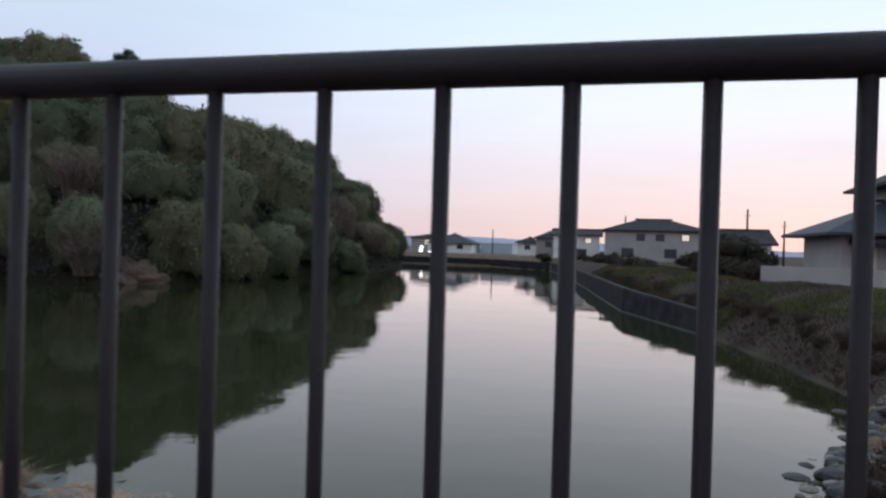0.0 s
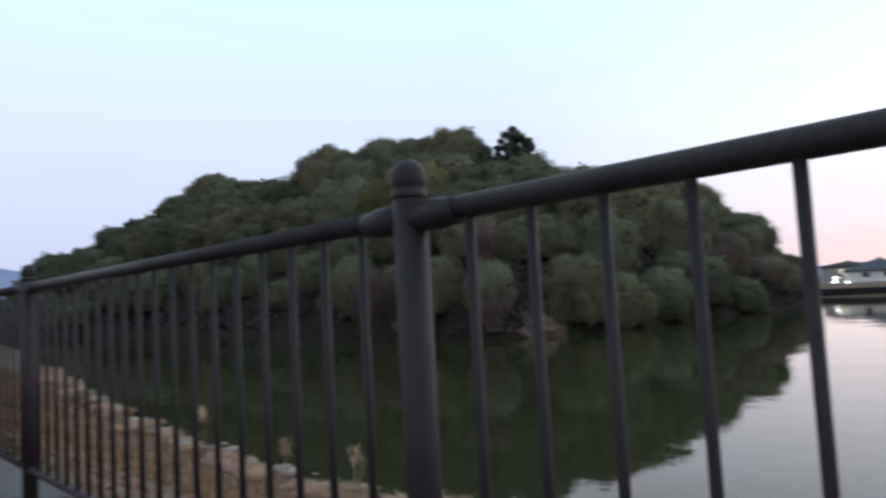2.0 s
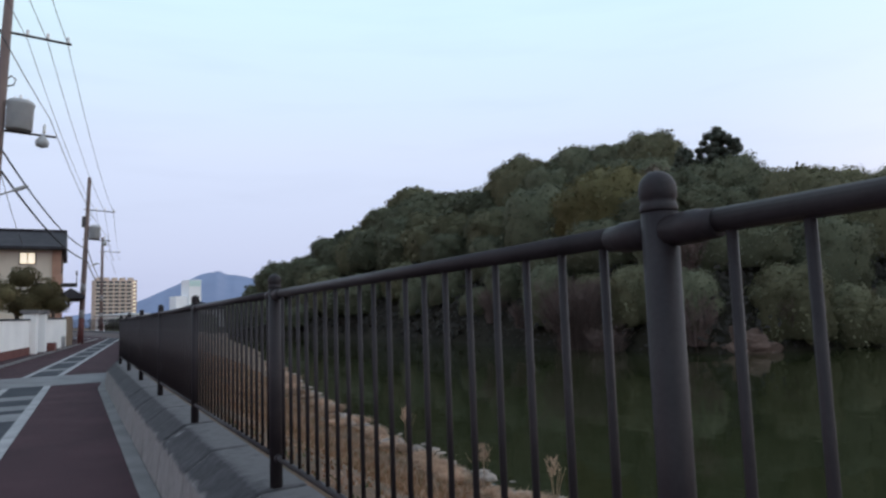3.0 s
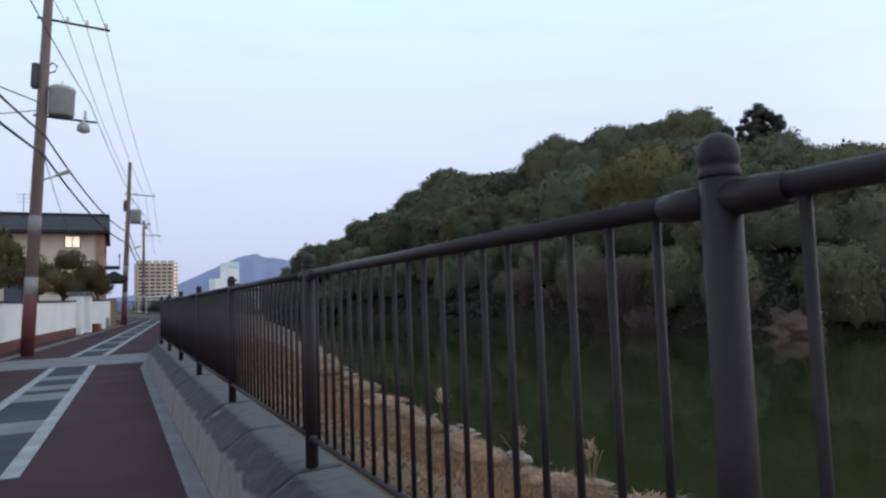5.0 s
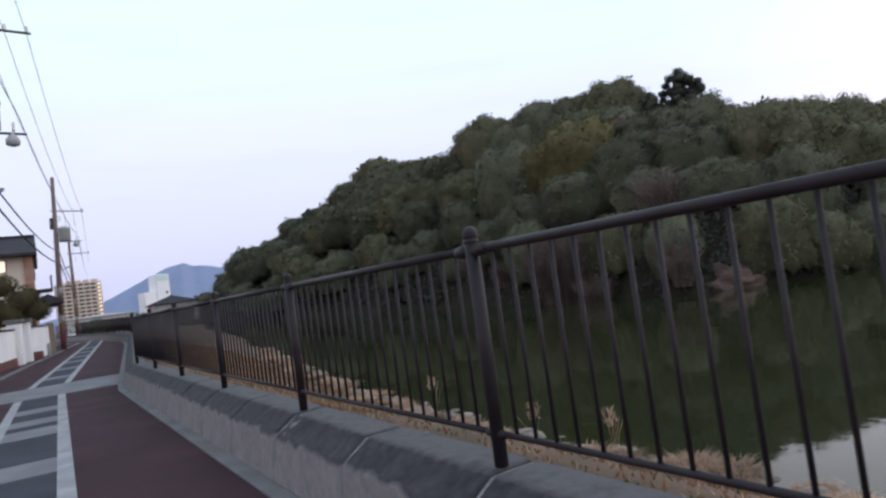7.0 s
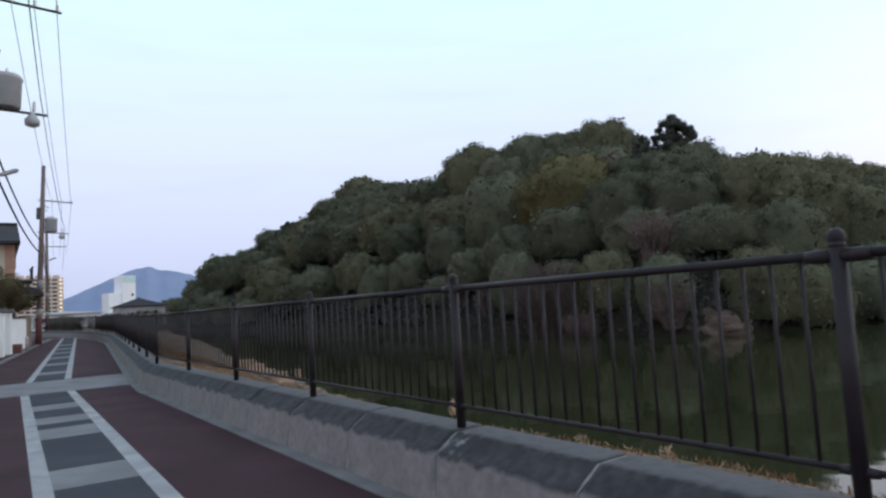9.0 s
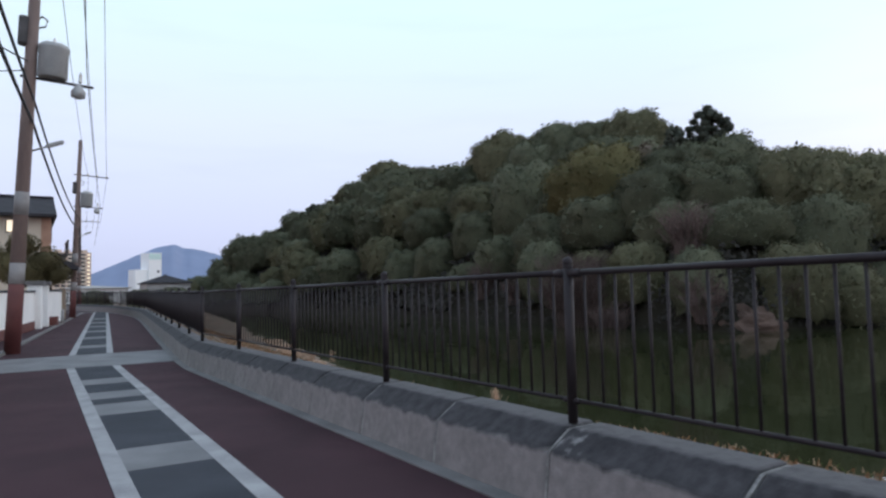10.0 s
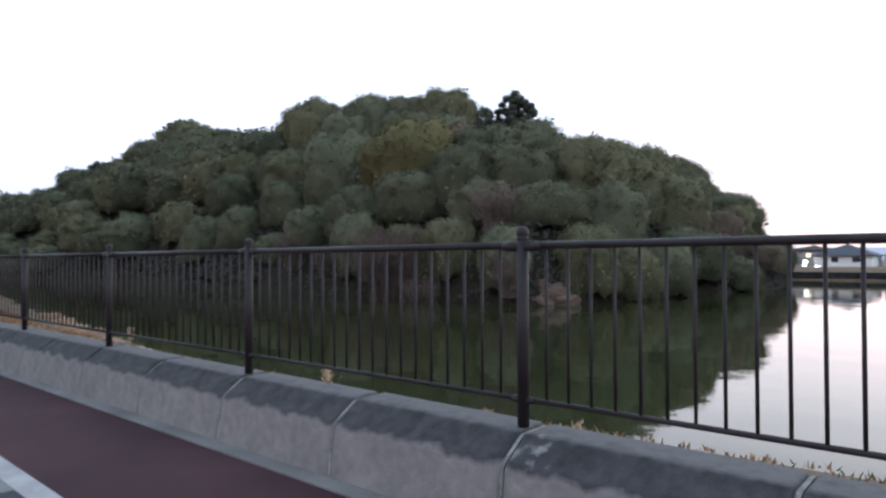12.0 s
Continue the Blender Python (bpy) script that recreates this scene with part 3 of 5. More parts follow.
def make_post():
    ob = thing("fence_post", "round dark brown steel railing post with domed cap", "fence post", group="railing posts")
    bm = lathe(bmesh.new(), [(0.0335, 0.0), (0.0335, 1.045)], 20)
    part("shaft", bm, M_FENCE, ob)
    cap = [(0.034, 1.043), (0.035, 1.048), (0.035, 1.056), (0.0325, 1.059), (0.0325, 1.066), (0.0345, 1.07), (0.035, 1.08)]
    cap += [(0.035 * math.cos(a), 1.086 + 0.036 * math.sin(a)) for a in np.linspace(0.1, 1.45, 6)]
    part("cap", lathe(bmesh.new(), cap, 20), M_FENCE, ob, "domed cap with two grooves")
    for z, r, w in ((TOPR - Z0, 0.030, 0.13), (LOWR - Z0, 0.021, 0.075)):
        for s in (-1, 1):
            bm = bmesh.new()
            lathe(bm, [(r, 0.02), (r, w * 0.72), (r * 0.92, w * 0.78), (r * 0.86, w), (r * 0.7, w)], 14)
            bm.transform(pose(0, 0, z, -90 * s, 0, 0))
            part("sleeve", bm, M_FENCE, ob)
    return ob


def make_panel(length=SPAN):
    ob = thing("railing", "dark brown steel railing panel with slim upright bars", "fence", group="railing panels")
    a, b = 0.03, length - 0.03
    top = bmesh.new()
    lathe(top, [(0.0215, a), (0.0215, b)], 16)
    top.transform(pose(0, 0, TOPR - Z0, -90, 0, 0))
    part("top_rail", top, M_FENCE, ob)
    low = bmesh.new()
    lathe(low, [(0.015, a), (0.015, b)], 12)
    low.transform(pose(0, 0, LOWR - Z0, -90, 0, 0))
    part("bottom_rail", low, M_FENCE, ob)
    bar = mesh_of("bar", lathe(bmesh.new(), [(0.0094, LOWR - Z0), (0.0094, TOPR - Z0 - 0.012)], 8), M_FENCE)
    pitch = (length - 0.31) / 18               # the end gaps are a little wider
    for k in range(19):
        piece("bar", bar, ob, pose(0, 0.155 + k * pitch, 0))
    return ob


first_post = first_panel = None
for i, (x, y, z, head, tilt) in enumerate(POST):
    mp_, mq = pose(x, y, z + Z0 - 0.004, 0, 0, head), pose(x, y, z + Z0, tilt, 0, head)
    if first_post is None:
        first_post, first_panel = make_post(), make_panel()
        first_post.matrix_basis, first_panel.matrix_basis = mp_, mq
    else:
        copy_thing(first_post, mp_)
        copy_thing(first_panel, mq)


# ---- trees ----
def blob_points(rnd, n, lobes):
    """Points and outward directions on the upper skin of a crown made of several lobes."""
    out = []
    for _ in range(n * 6):
        if len(out) >= n:
            break
        c, r = lobes[rnd.randrange(len(lobes))]
        v = Vector((rnd.gauss(0, 1), rnd.gauss(0, 1), rnd.gauss(0, 1))).normalized()
        if v.z < -0.55:
            continue
        w = 1 + 0.34 * noise.noise(v * 1.6 + Vector(c)) + 0.17 * noise.noise(v * 3.6 + Vector(c))
        p = Vector(c) + Vector((v.x * r, v.y * r, v.z * r * 0.85)) * rnd.uniform(0.80, 1.04) * w
        if any((p - Vector(c2)).length < r2 * 0.76 for c2, r2 in lobes):
            continue
        out.append((p, v))
    return out


def crown_mesh(name, seed, lobes, count, size, material, droop=0.0):
    """A crown of many small leaf clumps, each a bent pair of faces, over dark inner twigs."""
    rnd = random.Random(seed)
    verts, faces, normals = [], [], []
    for p, v in blob_points(rnd, count, lobes):
        d = (v + Vector((rnd.gauss(0, 0.5), rnd.gauss(0, 0.5), rnd.gauss(0, 0.45) - droop))).normalized()
        u = d.cross(Vector((rnd.gauss(0, 1), rnd.gauss(0, 1), rnd.gauss(0, 1)))).normalized()
        w = d.cross(u)
        s = size * rnd.uniform(0.55, 1.35)
        k = len(verts)
        bend = d * s * 0.35
        q = [p - u * s - bend, p + w * s * 0.55, p + u * s - bend, p - w * s * 0.6]
        if (q[1] - q[0]).cross(q[3] - q[0]).dot(v) < 0:
            q = q[::-1]
        verts += [tuple(e) for e in q]
        faces += [(k, k + 1, k + 3), (k + 1, k + 2, k + 3)]
        soft = tuple((v + Vector((rnd.gauss(0, 0.22), rnd.gauss(0, 0.22), rnd.gauss(0, 0.22)))).normalized())
        normals += [soft] * 4
    for c, r in lobes:                        # inner mass of shaded twigs and leaves
        k = len(verts)
        ring = 7
        for j, (zz, rr) in enumerate(((-0.66, 0.3), (-0.28, 0.74), (0.30, 0.72), (0.69, 0.30))):
            for i in range(ring):
                a = 2 * math.pi * (i + 0.5 * j) / ring
                q = rr * rnd.uniform(0.8, 1.15)
                verts.append((c[0] + r * q * math.cos(a), c[1] + r * q * math.sin(a), c[2] + r * zz * 0.85))
                normals.append(tuple(Vector((rr * math.cos(a), rr * math.sin(a), zz)).normalized()))
        for j in range(3):
            for i in range(ring):
                a, b = k + j * ring + i, k + j * ring + (i + 1) % ring
                faces.append((a, b, b + ring, a + ring))
        faces.append(tuple(k + 3 * ring + i for i in range(ring)))
        faces.append(tuple(k + i for i in reversed(range(ring))))
    me = raw(name, verts, faces, material, smooth=True)
    me.normals_split_custom_set_from_vertices(normals)
    return me


def trunk_mesh(seed, height, radius, lobes):
    rnd = random.Random(seed)
    bm = bmesh.new()
    bend = Vector((rnd.uniform(-0.4, 0.4), rnd.uniform(-0.4, 0.4), 0))
    pts = [Vector((0, 0, -0.5)), Vector((0, 0, height * 0.3)) + bend * 0.3, Vector((0, 0, height * 0.7)) + bend, Vector((0, 0, height)) + bend * 1.4]
    tube(bm, pts, [radius * 1.3, radius, radius * 0.7, radius * 0.3], 7)
    for c, r in lobes:
        a = pts[1].lerp(pts[2], rnd.uniform(0.2, 0.9))
        tube(bm, [a, a.lerp(Vector(c), 0.5) + Vector((0, 0, 0.2)), Vector(c)], [radius * 0.5, radius * 0.35, radius * 0.12], 5)
    return mesh_of("trunk", bm, M_BARK)


def dome(v, bumps, seed):
    """Reach of a crown in a direction: rounded boughs side by side, with smaller unevenness."""
    top = max(w * max(0.0, 1 - ((v - c).length / r) ** 2) for c, r, w in bumps)
    return 0.74 + 0.29 * top + 0.18 * noise.noise(v * 1.7 + Vector((seed, 0, 0))) + 0.10 * noise.noise(v * 4.0 + Vector((0, seed, 0))) + 0.06 * noise.noise(v * 9.0 + Vector((0, 0, seed)))


def canopy_mesh(seed, spread, height, leaf, count, size):
    """A closed broadleaf crown: boughs covered with small leaf clumps over an inner leafy mass."""
    rnd = random.Random(seed)
    bumps = []
    while len(bumps) < 64:
        c = Vector((rnd.gauss(0, 1), rnd.gauss(0, 1), rnd.gauss(0.25, 0.8))).normalized()
        if c.z > -0.45:
            bumps.append((c, rnd.uniform(0.22, 0.46), rnd.uniform(0.5, 1.0)))
    mid, tall = height * 0.42, height * 0.60

    def skin(v, k=1.0):
        r = dome(v, bumps, seed) * k
        out = 1.0 if v.z > 0 else 1 / math.sqrt(1 - min(0.6, -v.z) ** 2)      # the lower boughs hang straight down
        return Vector((v.x * spread * r * out, v.y * spread * r * out, mid + v.z * tall * r * (1.0 if v.z > 0 else 1.9)))
    verts, faces, normals = [], [], []
    for _ in range(count):
        v = Vector((rnd.gauss(0, 1), rnd.gauss(0, 1), rnd.gauss(0.15, 1))).normalized()
        if v.z < -0.6:
            continue
        p = skin(v, rnd.gauss(0.99, 0.030))
        e = 0.07
        t1 = v.cross(Vector((0.3, 0.2, 1))).normalized()
        t2 = v.cross(t1)
        n = (skin((v + t1 * e).normalized()) - skin((v - t1 * e).normalized())).cross(skin((v + t2 * e).normalized()) - skin((v - t2 * e).normalized()))
        n = (n if n.dot(v) > 0 else -n).normalized()
        d = (n + Vector((rnd.gauss(0, 0.5), rnd.gauss(0, 0.5), rnd.gauss(0, 0.5)))).normalized()
        u = d.cross(Vector((rnd.gauss(0, 1), rnd.gauss(0, 1), rnd.gauss(0, 1)))).normalized()
        w = d.cross(u)
        s = size * rnd.uniform(0.45, 1.2) * (2.0 if rnd.random() < 0.12 else 1.0)
        k = len(verts)
        q = [p - u * s - d * s * 0.35, p + w * s * 0.6, p + u * s - d * s * 0.35, p - w * s * 0.6]
        if (q[1] - q[0]).cross(q[3] - q[0]).dot(n) < 0:
            q = q[::-1]
        verts += [tuple(x) for x in q]
        faces += [(k, k + 1, k + 3), (k + 1, k + 2, k + 3)]
        normals += [tuple((n + Vector((rnd.gauss(0, 0.24), rnd.gauss(0, 0.24), rnd.gauss(0, 0.24)))).normalized())] * 4
    k, rings, seg = len(verts), 16, 34
    for j in range(rings):
        el = -0.65 + (math.pi / 2 + 0.65 - 0.06) * j / (rings - 1)
        for i in range(seg):
            az = 2 * math.pi * i / seg
            v = Vector((math.cos(az) * math.cos(el), math.sin(az) * math.cos(el), math.sin(el)))
            verts.append(tuple(skin(v, 0.93)))
            normals.append(tuple((v + Vector((0, 0, -0.3))).normalized()))
    for j in range(rings - 1):
        for i in range(seg):
            a, b = k + j * seg + i, k + j * seg + (i + 1) % seg
            faces.append((a, b, b + seg, a + seg))
    faces.append(tuple(k + (rings - 1) * seg + i for i in range(seg)))
    faces.append(tuple(k + i for i in reversed(range(seg))))
    me = raw("crown", verts, faces, leaf, smooth=True)
    me.normals_split_custom_set_from_vertices(normals)
    return me


def make_tree(seed, spread, height, leaf, label, count=6800, size=0.12, group="hill trees", name="tree"):
    ob = thing(name, label, "tree", group=group)
    limbs = [((spread * 0.5 * math.cos(a), spread * 0.5 * math.sin(a), height * 0.6), 1.0) for a in (0.4, 1.7, 3.1, 4.6)]
    piece("trunk", trunk_mesh(seed, height * 0.8, spread * 0.05, limbs), ob)
    piece("crown", canopy_mesh(seed + 50, spread, height, leaf, count, size), ob)
    return ob


DARK, OLIVE = "broad evergreen tree with dark green rounded crown on the wooded hill", "olive green broadleaf tree on the wooded hill"
KINDS = [make_tree(1, 5.0, 7.0, M_LEAF[0], DARK, 8200),
         make_tree(2, 5.9, 7.2, M_LEAF[0], DARK, 9600),
         make_tree(3, 4.6, 6.8, M_LEAF[1], OLIVE, 7400),
         make_tree(4, 5.4, 7.2, M_LEAF[1], OLIVE, 8800),
         make_tree(5, 4.5, 8.0, M_LEAF[0], "tall evergreen tree with dark green crown on the wooded hill", 6200),
         make_tree(11, 6.0, 7.4, M_LEAF[0], "broad evergreen tree with dark green rounded crown far along the hill", 4600, 0.20),
         make_tree(12, 5.4, 7.0, M_LEAF[1], "olive green broadleaf tree far along the hill", 4200, 0.20),
         make_tree(13, 6.6, 7.4, M_LEAF[0], "broad evergreen tree with dark green rounded crown far along the hill", 5000, 0.20),
         make_tree(14, 4.8, 6.6, M_LEAF[4], "brownish half-bare broadleaf tree low on the wooded hill", 5200)]
YELLOW = make_tree(6, 5.6, 8.0, M_LEAF[2], "yellowish green broadleaf tree standing out on the wooded hill", 8000)


def make_pine(seed, height, leaf=M_LEAF[3]):
    """A pine with a broken, rounded head of foliage pads, heavier to one side."""
    rnd = random.Random(seed)
    lobes = []
    for i in range(74):
        f = rnd.random()
        wide = 3.7 * (1 - 0.70 * f ** 1.5)
        a, d = rnd.uniform(0, 6.3), wide * math.sqrt(rnd.random())
        lobes.append(((d * math.cos(a) + 0.5 * (1 - f), d * math.sin(a), height * (0.52 + 0.45 * f)), rnd.uniform(0.38, 0.72)))
    ob = thing("pine_tree", "dark pine tree rising above the wooded hilltop", "tree", group="hilltop pines")
    piece("trunk", trunk_mesh(seed, height * 0.95, 0.2, lobes), ob)
    piece("crown", crown_mesh("crown", seed + 9, lobes, 7000, 0.12, leaf), ob)
    return ob


PINE = make_pine(31, 10.0)


def twig_mesh(seed, height, spread, count, wood=M_TWIG):
    """A leafless bush: many thin forking twigs."""
    rnd = random.Random(seed)
    verts, faces = [], []

    def blade(p, q, w):
        d = (q - p).normalized()
        u = d.cross(Vector((rnd.gauss(0, 1), rnd.gauss(0, 1), 0.3))).normalized() * w
        k = len(verts)
        verts.extend([tuple(p - u), tuple(p + u), tuple(q)])
        faces.append((k, k + 1, k + 2))
    for i in range(count):
        a, r = rnd.uniform(0, 6.3), rnd.uniform(0, 0.35) * spread
        p = Vector((r * math.cos(a), r * math.sin(a), 0))
        tip = Vector((math.cos(a) * spread * rnd.uniform(0.2, 1.0), math.sin(a) * spread * rnd.uniform(0.2, 1.0), height * rnd.uniform(0.55, 1.0)))
        mid = p.lerp(tip, 0.5) + Vector((rnd.gauss(0, 0.15), rnd.gauss(0, 0.15), height * 0.1))
        blade(p, mid, 0.05)
        blade(mid, tip, 0.035)
        for _ in range(5):
            s = mid.lerp(tip, rnd.random())
            blade(s, s + Vector((rnd.gauss(0, 0.3), rnd.gauss(0, 0.3), rnd.uniform(0.1, 0.6))) * height * 0.25, 0.025)
    return raw("twigs", verts, faces, wood)


def make_bush(seed, height, spread, count=150, wood=M_TWIG, label="leafless reddish brown bush on the pond's edge", group="bare bushes on the hill's shore"):
    ob = thing("bare_bush", label, "bush", group=group)
    piece("stem", trunk_mesh(seed, height * 0.5, 0.08, [((0.4, 0.2, height * 0.6), 1), ((-0.5, 0.1, height * 0.65), 1)]), ob)
    piece("brushwood", twig_mesh(seed, height, spread, count, wood), ob)
    return ob


BUSHES = [make_bush(41, 5.0, 2.6, 260), make_bush(42, 3.2, 2.2, 190),
          make_bush(47, 8.0, 4.0, 620, M_TWIG, "tall leafless reddish brown tree fanning out at the pond's edge")]

rnd = random.Random(7)


def crest_x(y):
    """East of this line the slope faces away from the pond's near side."""
    return np.interp(y, [25, 44, 60, 84, 126, 146, 163, 178, 210], [116, 104, 96, 90, 88, 84, 70, 62, 52])


cand = np.stack([np.array([rnd.uniform(36, 114) for _ in range(9000)]), np.array([rnd.uniform(25, 206) for _ in range(9000)])], 1)
ok = inside_distance(cand, HILL) > 1.2
spots = []
for (x, y), fine in zip(cand.tolist(), ok):
    if not fine or x > crest_x(y) or len(spots) >= 380 or math.hypot(x - 50.5, y - 55) < 4.8 or math.hypot(x - 66.2, y - 52) < 3.5:
        continue
    gap = 5.0 if y < 70 else 5.6 if y < 110 else 6.0
    if all((x - a) ** 2 + (y - b) ** 2 > gap * gap for a, b in spots):
        spots.append((x, y))
arr = np.array(spots)
sd = inside_distance(arr, HILL)
hz = ground_height(arr)
used = set()
for (x, y), s, z in zip(spots, sd, hz):
    if s < 0.8:
        continue
    near = s < 6
    sunny = x > 55 and y < 62                 # the south side carries more olive and brownish crowns
    k = rnd.choice((5, 5, 6, 7)) if y > 92 else rnd.choices((0, 1, 2, 3, 4, 8), (2, 2, 4, 4, 1, 1) if sunny else (5, 5, 2, 1, 4, 0) if s > 8 else (5, 3, 2, 1, 2, 0))[0]
    sc = rnd.uniform(0.80, 1.2) * ((0.68 if x > 62 else 0.52) + (0.30 if x > 62 else 0.42) * min(1.0, s / 11)) * (1.15 if y > 110 else 1.04 if y > 70 else 0.92 if x > 70 and y < 46 else 1.0)
    m = pose(x, y, z - 0.75, rnd.uniform(-9, 9), rnd.uniform(-9, 9), rnd.uniform(0, 360)) @ Matrix.Diagonal((sc * rnd.uniform(0.85, 1.15), sc, sc * rnd.uniform(0.8, 1.2), 1))
    if k not in used:
        used.add(k)
        KINDS[k].matrix_basis = m
    else:
        c = copy_thing(KINDS[k], m)
        c.matrix_basis = m

# the end of the spur, where the crowns step down to the water
for x, y, top, k in ((96.6, 40.4, 13.2, 2), (97.8, 37.0, 9.8, 0), (98.4, 34.8, 6.8, 3), (98.8, 33.4, 4.4, 0), (93.0, 35.0, 10.4, 3), (88.0, 33.0, 9.0, 2)):
    z = float(ground_height([(x, y)])[0]) - 0.75
    sc = min(1.35, max(0.55, (top - z) / 7.0))
    c = copy_thing(KINDS[k], Matrix())
    c.matrix_basis = pose(x, y, z, 0, 0, x * 37) @ Matrix.Diagonal((sc, sc, sc, 1))

# undergrowth that closes the slope between the trees and hangs over the shore
rnd = random.Random(23)
P = []
while len(P) < 46000:
    x, y = rnd.uniform(36, 112), 24 + 180 * rnd.random() ** 1.6
    if x < crest_x(y):
        P.append((x, y))
P = np.array(P)
S = inside_distance(P, HILL)
Z = ground_height(P)
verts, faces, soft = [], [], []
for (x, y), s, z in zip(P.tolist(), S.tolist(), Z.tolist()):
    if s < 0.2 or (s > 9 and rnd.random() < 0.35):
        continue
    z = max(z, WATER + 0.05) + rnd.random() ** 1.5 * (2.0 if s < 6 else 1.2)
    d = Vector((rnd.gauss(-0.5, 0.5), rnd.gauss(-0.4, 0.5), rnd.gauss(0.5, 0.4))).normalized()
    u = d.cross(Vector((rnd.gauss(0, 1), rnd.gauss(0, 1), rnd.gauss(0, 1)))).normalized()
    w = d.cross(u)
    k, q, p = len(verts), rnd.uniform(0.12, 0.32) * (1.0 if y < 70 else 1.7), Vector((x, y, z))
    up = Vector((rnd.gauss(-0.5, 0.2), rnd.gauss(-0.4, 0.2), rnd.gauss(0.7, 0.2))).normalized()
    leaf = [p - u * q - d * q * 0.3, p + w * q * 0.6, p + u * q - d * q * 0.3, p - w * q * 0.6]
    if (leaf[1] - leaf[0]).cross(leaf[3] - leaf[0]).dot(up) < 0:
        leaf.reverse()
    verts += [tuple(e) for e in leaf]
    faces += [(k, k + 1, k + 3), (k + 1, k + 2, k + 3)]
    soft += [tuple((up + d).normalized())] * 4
# its near-black leaf colour carries the shade between the trees
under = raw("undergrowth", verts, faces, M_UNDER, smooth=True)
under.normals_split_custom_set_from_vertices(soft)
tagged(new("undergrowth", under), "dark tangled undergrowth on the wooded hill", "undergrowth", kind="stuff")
def ground_at(x, y):
    return float(ground_height([(x, y)])[0])


YELLOW.matrix_basis = pose(50.5, 55.0, 17.2 - 8.0 * 1.02 * 1.06)
YELLOW.scale = (1.15, 1.15, 1.06)
PINE.matrix_basis = pose(66.2, 52.0, 22.5 - 10.0, 0, 0, 130)
copy_thing(PINE, pose(63.2, 54.6, 20.6 - 7.0, 0, 0, 80)).scale = (0.55, 0.55, 0.70)
for x, y in ((60, 163), (57, 170)):
    copy_thing(PINE, pose(x, y, ground_at(x, y) - 0.5, 0, 0, x * 7)).scale = (1.0, 1.0, 0.9)
rnd = random.Random(19)
edge = [(37.6, 45.2, 2), (38.9, 34.0, 1), (38.2, 33.0, 1), (39.5, 44.5, 0), (44.5, 30.2, 1), (51.5, 29.4, 1), (39.4, 50, 1), (40, 57, 1), (41, 64, 0), (56, 28.7, 1), (61, 28.5, 1), (67, 28.2, 0), (37.4, 41.5, 0), (39.0, 47.0, 0), (42.5, 37.5, 0)]
placed = set()
for x, y, k in edge:
    m = pose(x, y, ground_at(x, y) - 0.1, 0, 0, rnd.uniform(0, 360))
    sc = rnd.uniform(0.75, 1.2) if k < 2 else 1.0
    fresh = k not in placed
    placed.add(k)
    ob = BUSHES[k] if fresh else copy_thing(BUSHES[k], m)
    ob.matrix_basis = m @ Matrix.Diagonal((sc, sc, sc, 1))

# bare reddish clay where the hill's foot has slipped
clay_mat = mat("bare_clay", (0.062, 0.038, 0.029), (0.118, 0.074, 0.055), 0.95, 0.8, 6, 0.6)
bm = bmesh.new()
bmesh.ops.create_icosphere(bm, subdivisions=4, radius=1)
for v in bm.verts:
    q = v.co * (1 + 0.35 * noise.noise(v.co * 2.2) + 0.12 * noise.noise(v.co * 6))
    v.co = Vector((q.x * 2.6, q.y * 1.4, q.z * 1.75))
part_clay = part("clay_bank", bm, clay_mat, None, "", pose(40.8, 31.6, WATER - 0.1, 0, 0, -38))
tagged(part_clay, "slipped bank of bare reddish clay at the hill's foot", "bank")


# ---- near bank: dry grass, stones, reeds ----
def tuft_mesh(name, seed, blades, height, spread, material, width=0.012):
    rnd = random.Random(seed)
    verts, faces = [], []
    for _ in range(blades):
        a, r = rnd.uniform(0, 6.3), spread * math.sqrt(rnd.random())
        p = Vector((r * math.cos(a), r * math.sin(a), 0))
        lean = Vector((math.cos(a), math.sin(a), 0)) * rnd.uniform(0.1, 0.9) * height + Vector((rnd.gauss(0, 0.1), rnd.gauss(0, 0.1), 0))
        hgt = height * rnd.uniform(0.5, 1.0)
        q = p + lean * 0.4 + Vector((0, 0, hgt * 0.75))
        e = p + lean + Vector((0, 0, hgt * rnd.uniform(0.45, 1.0)))
        u = Vector((-math.sin(a + rnd.gauss(0, 0.6)), math.cos(a), 0)).normalized() * width
        k = len(verts)
        verts += [tuple(p - u), tuple(p + u), tuple(q + u * 0.8), tuple(q - u * 0.8), tuple(e)]
        faces += [(k, k + 1, k + 2, k + 3), (k + 3, k + 2, k + 4)]
    return raw(name, verts, faces, material)


